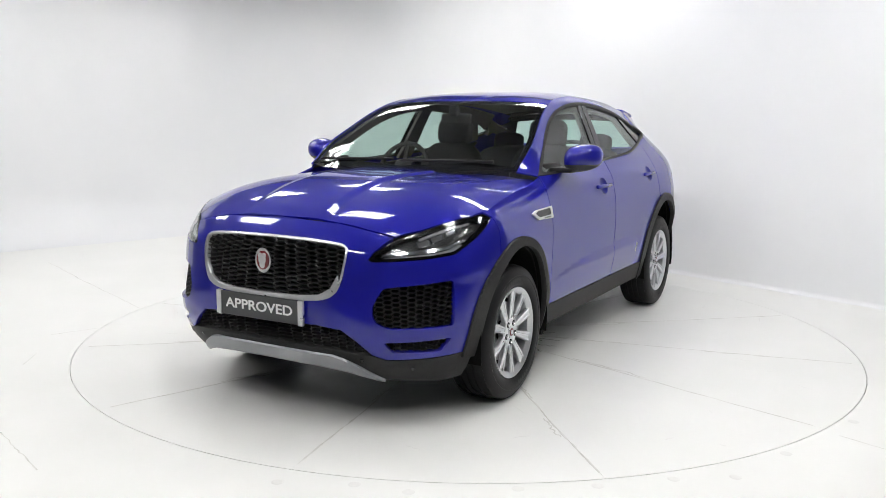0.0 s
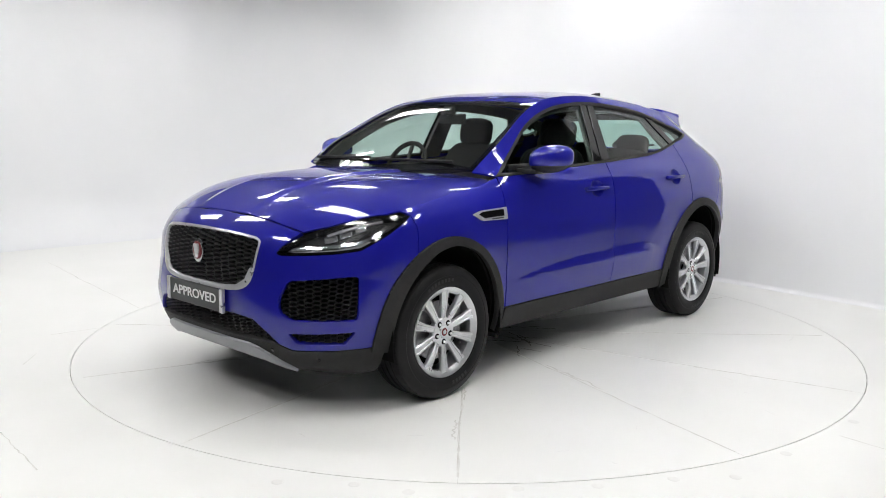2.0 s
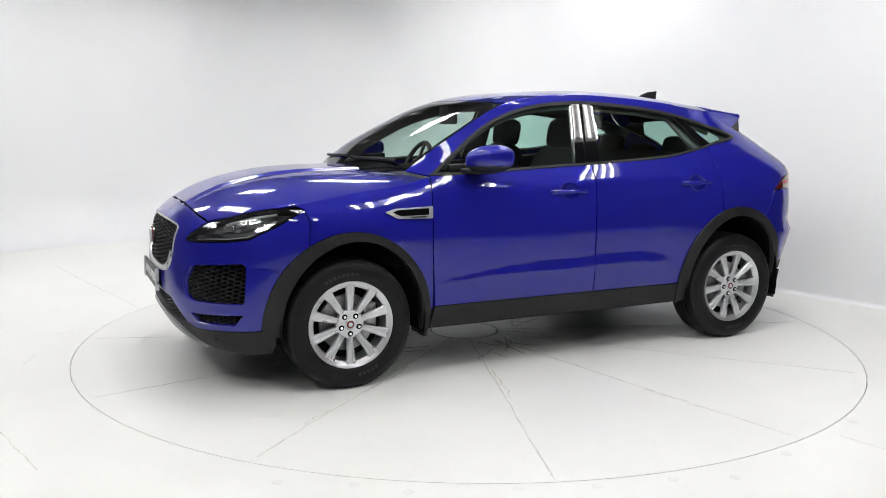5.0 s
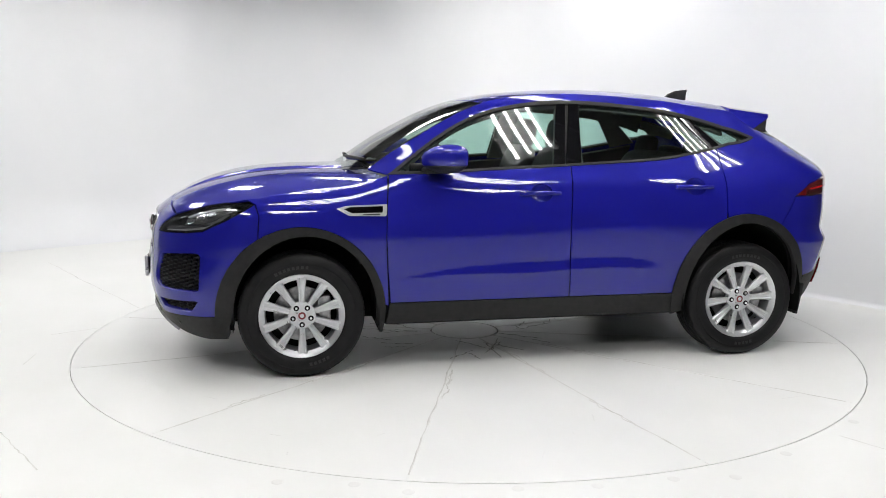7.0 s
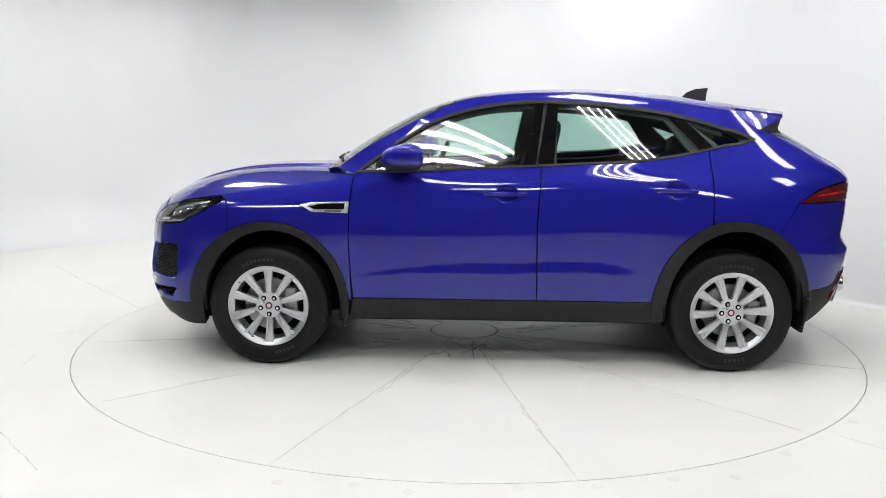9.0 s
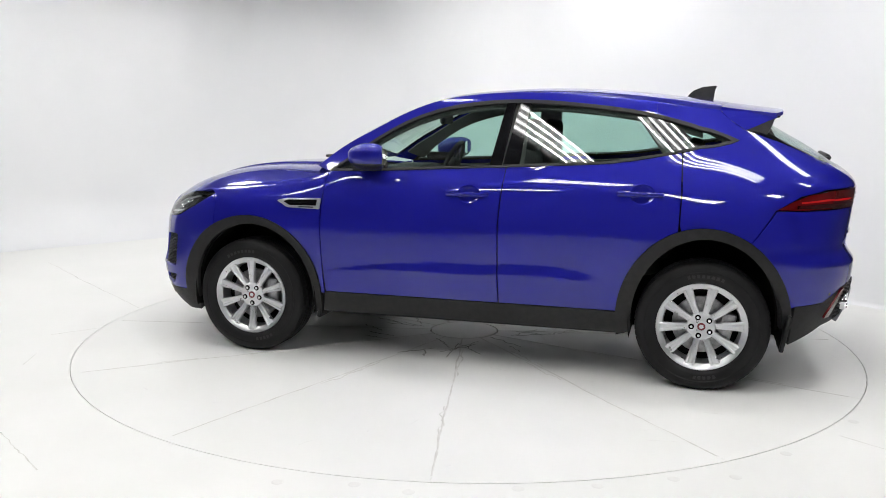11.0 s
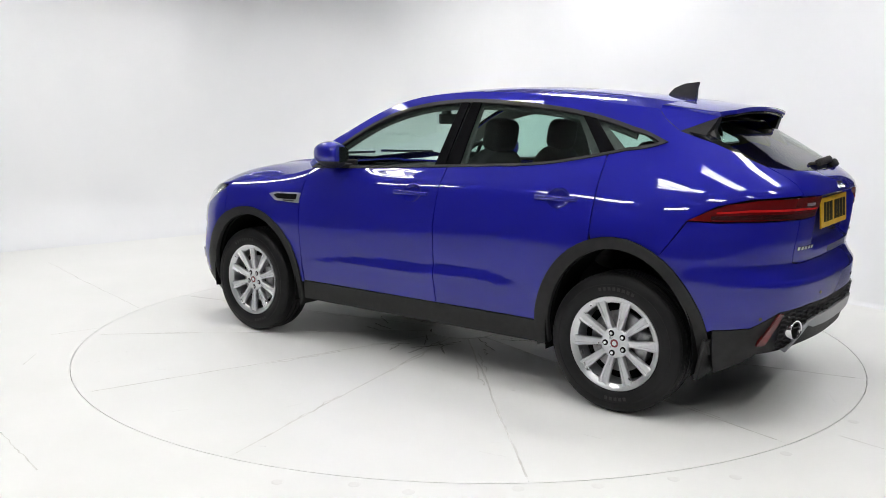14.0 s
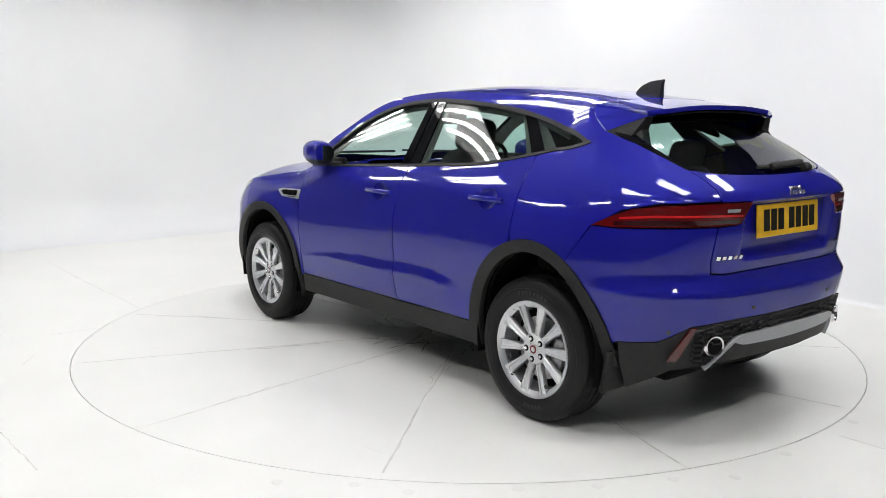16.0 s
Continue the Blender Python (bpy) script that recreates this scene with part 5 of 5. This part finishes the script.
def wheel():
    root = tagged(new("wheel"))
    root.parent = CAR
    # tyre, outer face towards -y; radius 0.352
    prof = [(0.225, 0.10), (0.240, 0.112), (0.285, 0.116), (0.322, 0.112), (0.343, 0.098), (0.350, 0.080), (0.352, 0.045), (0.352, 0.043), (0.345, 0.041), (0.345, 0.036), (0.352, 0.034), (0.352, 0.006), (0.345, 0.004), (0.345, -0.004), (0.352, -0.006), (0.352, -0.034), (0.345, -0.036), (0.345, -0.041), (0.352, -0.043), (0.350, -0.080), (0.343, -0.098), (0.335, -0.104), (0.322, -0.112),
            (0.300, -0.116), (0.297, -0.1145), (0.285, -0.117), (0.262, -0.115), (0.246, -0.110), (0.2405, -0.1045), (0.232, -0.104), (0.222, -0.095)]
    bm = lathe(prof, 96, "Y")
    part("tyre", bm, M_RUBBER, root, smooth=35)
    # shoulder blocks
    bm = bmesh.new()
    for k in range(72):
        for s in (-1, 1):
            a = 2 * math.pi * (k + (0.5 if s > 0 else 0)) / 72
            box(bm, (0, 0, 0), (0.019, 0.034, 0.006))
            bmesh.ops.transform(bm, matrix=Matrix.Rotation(-a, 4, "Y") @ Matrix.Translation((0, s * 0.072, 0.3482)) @ Matrix.Rotation(radians(-9 * s), 4, "X"), verts=bm.verts[-8:])
    tagged(part("tread", bm, M_RUBBER, root), kind="stuff")
    # moulded sidewall marks
    bm = bmesh.new()
    for a0, n in ((-30, 8), (150, 5)):
        for k in range(n):
            a = radians(a0 + k * 5.2)
            box(bm, (0, 0, 0), (0.015, 0.003, 0.017))
            bmesh.ops.transform(bm, matrix=Matrix.Rotation(a, 4, "Y") @ Matrix.Translation((0, -0.1162, 0.277)), verts=bm.verts[-8:])
    tagged(part("sidewall_mark", bm, M_MARK, root), kind="stuff")
    # rim: barrel and flange
    prof = [(0.232, -0.106), (0.2365, -0.108), (0.2385, -0.104), (0.232, -0.098), (0.214, -0.092), (0.206, -0.03), (0.205, 0.09), (0.232, 0.10), (0.236, 0.11), (0.228, 0.112), (0.200, 0.10), (0.198, -0.03), (0.205, -0.088), (0.218, -0.098), (0.226, -0.103)]
    rim = part("rim", lathe(prof, 80, "Y", closed=True), M_ALLOY, root, "silver ten-spoke alloy rim", smooth=35)
    # ten spokes: straight, flared to the rim, with a shallow groove
    for k in range(10):
        bm = bmesh.new()
        secs = []
        for r, w, yo, dp in ((0.066, 0.0165, -0.084, 0.03), (0.085, 0.0165, -0.088, 0.03), (0.12, 0.0185, -0.092, 0.026), (0.17, 0.0225, -0.097, 0.022), (0.205, 0.0265, -0.099, 0.02), (0.222, 0.032, -0.099, 0.018)):
            ring = [(-w, yo + dp), (-w, yo + 0.005), (-w * 0.8, yo), (-w * 0.42, yo), (-w * 0.30, yo + 0.0035), (w * 0.30, yo + 0.0035), (w * 0.42, yo), (w * 0.8, yo), (w, yo + 0.005), (w, yo + dp)]
            secs.append([bm.verts.new((x, y, r)) for x, y in ring])
        for a, b in zip(secs, secs[1:]):
            for i in range(10):
                j = (i + 1) % 10
                bm.faces.new((a[i], a[j], b[j], b[i]))
        bm.faces.new(secs[0])
        bm.faces.new(list(reversed(secs[-1])))
        bmesh.ops.recalc_face_normals(bm, faces=bm.faces)
        bmesh.ops.rotate(bm, verts=bm.verts, matrix=Matrix.Rotation(2 * math.pi * k / 10, 3, "Y"))
        part("spoke", bm, M_ALLOY, rim)
    bm = lathe([(0.0, -0.086), (0.070, -0.086), (0.078, -0.080), (0.076, -0.05), (0.0, -0.05)], 40, "Y")
    part("hub", bm, M_ALLOY, rim, smooth=35)
    for k in range(5):
        a = 2 * math.pi * (k + 0.5) / 5
        bm = lathe([(0.0, -0.094), (0.0075, -0.094), (0.0095, -0.090), (0.0095, -0.08), (0.0, -0.08)], 6, "Y")
        bmesh.ops.translate(bm, verts=bm.verts, vec=(0.052 * math.sin(a), 0, 0.052 * math.cos(a)))
        nut = part("wheel_nut", bm, M_CHROME, rim, smooth=35)
        # flat near-black disc stands for the shaded recess round the nut
        bm = lathe([(0.0, -0.0866), (0.0155, -0.0866), (0.0155, -0.07), (0.0, -0.07)], 16, "Y")
        bmesh.ops.translate(bm, verts=bm.verts, vec=(0.052 * math.sin(a), 0, 0.052 * math.cos(a)))
        part("nut_well_shade", bm, M_DARK, rim)
    bm = lathe([(0.0, -0.091), (0.026, -0.091), (0.030, -0.087), (0.030, -0.06), (0.0, -0.06)], 32, "Y")
    cap = part("centre_cap", bm, M_ALLOY, rim, smooth=35)
    bm = lathe([(0.0, -0.0925), (0.021, -0.092), (0.021, -0.08), (0.0, -0.08)], 32, "Y")
    part("cap_field", bm, M_RED, rim, "red centre cap", smooth=35)
    bm = lathe([(0.0, -0.0945), (0.0125, -0.0935), (0.0125, -0.086), (0.0, -0.086)], 6, "Y")
    part("cap_emblem", bm, M_ALLOY, rim)
    # brake disc and caliper behind the spokes
    bm = lathe([(0.06, -0.03), (0.155, -0.03), (0.155, -0.008), (0.06, -0.008)], 48, "Y", closed=True)
    part("brake_disc", bm, M_STEEL, root, smooth=35)
    bm = bmesh.new()
    box(bm, (0.125, -0.025, 0.03), (0.075, 0.07, 0.15), bevel=0.012)
    part("caliper", bm, M_STEEL, root)
    bm = lathe([(0.0, 0.0), (0.203, 0.0), (0.203, 0.008), (0.0, 0.008)], 40, "Y")
    part("back_plate", bm, M_DARK, root)
    return root


WHEEL_Y = 0.797
w0 = wheel()
w0.matrix_basis = pose(-AX, -WHEEL_Y, 0.350)
for x, s, a in ((AX, -1, 14), (-AX, 1, 30), (AX, 1, 50)):
    copy_thing(w0, pose(x, s * WHEEL_Y, 0.350) @ pose(0, 0, 0, 0, 0, 180 if s > 0 else 0) @ pose(0, 0, 0, 0, a, 0))


# ---- under-skin, wheel wells and floor pan ----
def under():
    l1 = ql(list(reversed(arc_of(F_IN, 185, -5))))
    l2 = ql(list(reversed(arc_of(R_IN, 185, -5))))
    q0, q1 = -1.5 - LF, 1.3 + LR
    lower = [(q0, 0.30)] + ql([(-1.72, 0.24)]) + [(a, b) for a, b in reversed(l1)] + [(-0.86, 0.25), (0.93, 0.25)] + [(a, b) for a, b in reversed(l2)] + [(qx(1.78, 0.3), 0.30), (q1, 0.34)]
    upper = [(q1, 1.12), (qx(1.95, 1.1), 1.10), (1.3, 1.14), (0.8, 1.14), (0.0, 1.09), (-0.8, 1.06), (-1.2, 1.04), (-1.5, 0.98), (qx(-1.9, 0.86), 0.86), (q0, 0.80)]
    # near-black sheet inside the skin; shade behind the panel gaps as colour
    panel("shade_under_skin", shell, lower + upper, M_DARK, CAR, off=-0.045, thick=0.004, gap=0, step=0.06, mirror=True)
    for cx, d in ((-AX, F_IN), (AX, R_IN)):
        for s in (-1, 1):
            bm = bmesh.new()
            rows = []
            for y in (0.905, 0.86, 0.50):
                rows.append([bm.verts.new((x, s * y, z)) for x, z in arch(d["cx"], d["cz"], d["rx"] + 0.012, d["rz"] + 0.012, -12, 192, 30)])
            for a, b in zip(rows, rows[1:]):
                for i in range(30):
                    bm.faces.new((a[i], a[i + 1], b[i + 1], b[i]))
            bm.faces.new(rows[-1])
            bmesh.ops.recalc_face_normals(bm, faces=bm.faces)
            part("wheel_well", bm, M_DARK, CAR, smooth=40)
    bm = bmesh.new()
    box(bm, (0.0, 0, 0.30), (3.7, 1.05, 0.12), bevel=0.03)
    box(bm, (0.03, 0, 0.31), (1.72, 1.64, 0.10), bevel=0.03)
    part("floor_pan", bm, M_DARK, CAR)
    for x in (-AX, AX):
        bm = bmesh.new()
        box(bm, (x, 0, 0.33), (0.09, 1.5, 0.07), bevel=0.02)
        part("axle", bm, M_DARK, CAR)


under()


# ---- cabin ----
def pad(bm, center, size, m=None, e=0.55):
    """A cushion: a softened block."""
    r = bmesh.ops.create_uvsphere(bm, u_segments=20, v_segments=14, radius=1)
    for v in r["verts"]:
        v.co = Vector([math.copysign(abs(t) ** e, t) for t in v.co])
    bmesh.ops.transform(bm, matrix=Matrix.Translation(center) @ (m or Matrix()) @ Matrix.Diagonal((size[0] / 2, size[1] / 2, size[2] / 2, 1)), verts=r["verts"])


def cabin():
    bm = bmesh.new()
    secs = []
    for y in (-0.70, -0.5, -0.2, 0.2, 0.5, 0.70):
        k = 1 - 0.10 * (abs(y) / 0.7) ** 2
        hump = 0.035 if 0.2 <= y <= 0.5 else 0.0
        prof = [(-1.02 * k, 1.08), (-0.80, 1.105 + hump * 0.4), (-0.56, 1.085 + hump), (-0.50, 1.02), (-0.52, 0.85), (-0.60, 0.60), (-1.0, 0.60)]
        secs.append([bm.verts.new((x, y, z)) for x, z in prof])
    for a, b in zip(secs, secs[1:]):
        for i in range(7):
            j = (i + 1) % 7
            bm.faces.new((a[i], a[j], b[j], b[i]))
    bm.faces.new(secs[0])
    bm.faces.new(list(reversed(secs[-1])))
    bmesh.ops.recalc_face_normals(bm, faces=bm.faces)
    part("dashboard", bm, M_CABIN, CAR, smooth=50)
    # steering wheel on the right-hand side
    bm = bmesh.new()
    n, k = 40, 10
    rings = []
    for i in range(n):
        a = 2 * math.pi * i / n
        rings.append([bm.verts.new(((0.178 + 0.016 * math.cos(2 * math.pi * j / k)) * math.cos(a), (0.178 + 0.016 * math.cos(2 * math.pi * j / k)) * math.sin(a), 0.016 * math.sin(2 * math.pi * j / k))) for j in range(k)])
    for i in range(n):
        for j in range(k):
            bm.faces.new((rings[i][j], rings[(i + 1) % n][j], rings[(i + 1) % n][(j + 1) % k], rings[i][(j + 1) % k]))
    pad(bm, (0, 0, -0.01), (0.15, 0.13, 0.06))
    for a in (0, 180, 270):
        box(bm, (0, 0, 0), (0.11, 0.03, 0.016), pose(0, 0, 0, 0, 0, a) @ Matrix.Translation((0.11, 0, 0)), bevel=0.005)
    st = part("steering_wheel", bm, M_CABIN, CAR, smooth=50)
    st.matrix_basis = pose(-0.41, 0.37, 1.11, 0, -66, 0) @ pose(0, 0, 0, 0, 0, 90)
    # seats
    for y in (-0.37, 0.37):
        seat = tagged(new("front_seat"))
        seat.parent = CAR
        seat.matrix_basis = pose(-0.09, y, 0)
        bm = bmesh.new()
        pad(bm, (-0.02, 0, 0.60), (0.54, 0.52, 0.22))
        part("seat_cushion", bm, M_SEAT, seat, smooth=60)
        bm = bmesh.new()
        pad(bm, (0.30, 0, 0.93), (0.17, 0.50, 0.70), pose(0, 0, 0, 0, 16, 0))
        part("backrest", bm, M_SEAT, seat, smooth=60)
        bm = bmesh.new()
        pad(bm, (0.405, 0, 1.345), (0.12, 0.27, 0.20), pose(0, 0, 0, 0, 10, 0))
        for s in (-0.06, 0.06):
            box(bm, (0.39, s, 1.24), (0.012, 0.012, 0.12))
        part("headrest", bm, M_SEAT, seat, smooth=60)
    bench = tagged(new("rear_bench"))
    bench.parent = CAR
    bm = bmesh.new()
    pad(bm, (0.86, 0, 0.64), (0.50, 1.28, 0.20), e=0.35)
    part("seat_cushion", bm, M_SEAT, bench, smooth=60)
    bm = bmesh.new()
    pad(bm, (1.16, 0, 0.93), (0.16, 1.28, 0.60), pose(0, 0, 0, 0, 18, 0), e=0.35)
    part("backrest", bm, M_SEAT, bench, smooth=60)
    for y in (-0.38, 0, 0.38):
        bm = bmesh.new()
        pad(bm, (1.265, y, 1.25 if y else 1.215), (0.10, 0.26, 0.16 if y else 0.10), pose(0, 0, 0, 0, 12, 0))
        part("headrest", bm, M_SEAT, bench, smooth=60)
    # parcel shelf, inner door cards, headlining
    bm = bmesh.new()
    box(bm, (1.55, 0, 1.10), (0.62, 1.22, 0.03), bevel=0.01)
    part("parcel_shelf", bm, M_CABIN, CAR)
    loop = [(-0.80, 0.5), (0.80, 0.5), (0.90, 0.80), (1.05, 0.93), (1.25, 0.97)] + list(reversed([(x, z - 0.005) for x, z in band(belt, -0.82, 1.28, 20)]))
    panel("door_card", shell, loop, M_CABIN, CAR, off=-0.05, thick=0.02, gap=0, step=0.07, mirror=True)
    loop = band(lambda x: dlo(x) - 0.03, -0.74, 1.30, 20) + list(reversed(band(lambda x: roof_edge(x) - 0.005, -0.86, 1.30, 24)))
    panel("inner_rail", shell, loop, M_LINING, CAR, off=-0.03, thick=0.02, gap=0, step=0.05, mirror=True)
    for loop in ([(0.14, belt(0.14)), (0.33, belt(0.33)), (0.34, dlo(0.34) - 0.02), (0.20, dlo(0.2) - 0.02)], [(1.12, belt(1.12)), (1.30, belt(1.30)), (1.12, dlo(1.12) - 0.02), (0.96, dlo(0.96) - 0.02)]):
        panel("inner_pillar", shell, loop, M_LINING, CAR, off=-0.03, thick=0.02, gap=0, step=0.05, mirror=True)
    loop = band(lambda x: belt(x) + 0.02, 1.36, 1.455, 3) + ql([(1.60, 1.33), (1.60, 1.39)]) + [(1.30, 1.46)] + ql([(1.32, dlo(1.32) + 0.01), (1.40, dlo(1.40))])
    panel("inner_pillar", shell, loop, M_LINING, CAR, off=-0.035, thick=0.02, gap=0, step=0.05, mirror=True)
    half = [(1.48, 0.0), (1.40, -0.48), (0.9, -0.52), (0.3, -0.54), (-0.2, -0.52), (-0.27, 0.0)]
    panel("headlining", roof_top, half + [(x, -y) for x, y in reversed(half[1:-1])], M_LINING, CAR, off=-0.03, thick=0.01, gap=0, step=0.08, middle=(0.5, 0, 1.0))
    bm = bmesh.new()
    box(bm, (-0.34, 0, 1.44), (0.035, 0.22, 0.07), bevel=0.012)
    box(bm, (-0.37, 0, 1.49), (0.05, 0.06, 0.07), bevel=0.012)
    part("rear_view_mirror", bm, M_CABIN, CAR)
    # scuttle and wipers
    bm = bmesh.new()
    box(bm, (-1.03, 0, 1.085), (0.22, 1.25, 0.04), bevel=0.01)
    part("scuttle", bm, M_BLACK, CAR)
    for y0, y1 in ((-0.58, 0.0), (0.06, 0.62)):
        bm = bmesh.new()
        P0, P1 = roof_top(np.array([-1.00 + 0.05 * (abs(y0) > 0.3)]), np.array([y0]))[0], roof_top(np.array([-1.01 + 0.05 * (abs(y1) > 0.3)]), np.array([y1]))[0]
        a, b = Vector(P0), Vector(P1)
        d = b - a
        mm = d.to_track_quat("X", "Z").to_matrix().to_4x4()
        box(bm, (a + b) / 2 + Vector((-0.008, 0, 0.016)), (d.length, 0.018, 0.016), mm, bevel=0.005)
        part("front_wiper", bm, M_BLACK, CAR)


cabin()


# ---- what moves: the table turns steadily and carries the car ----
def motions():
    rows, ride = [], []
    for k in range(33):
        t = k * 0.5
        turn = pose(0, 0, 0, 0, 0, 61.855 - 6.949 * t)
        rows.append((t, turn))
        ride.append((t, turn @ pose(0.2035, 0, 0.001)))
    walk(TABLE, rows)
    walk(CAR, ride)


motions()
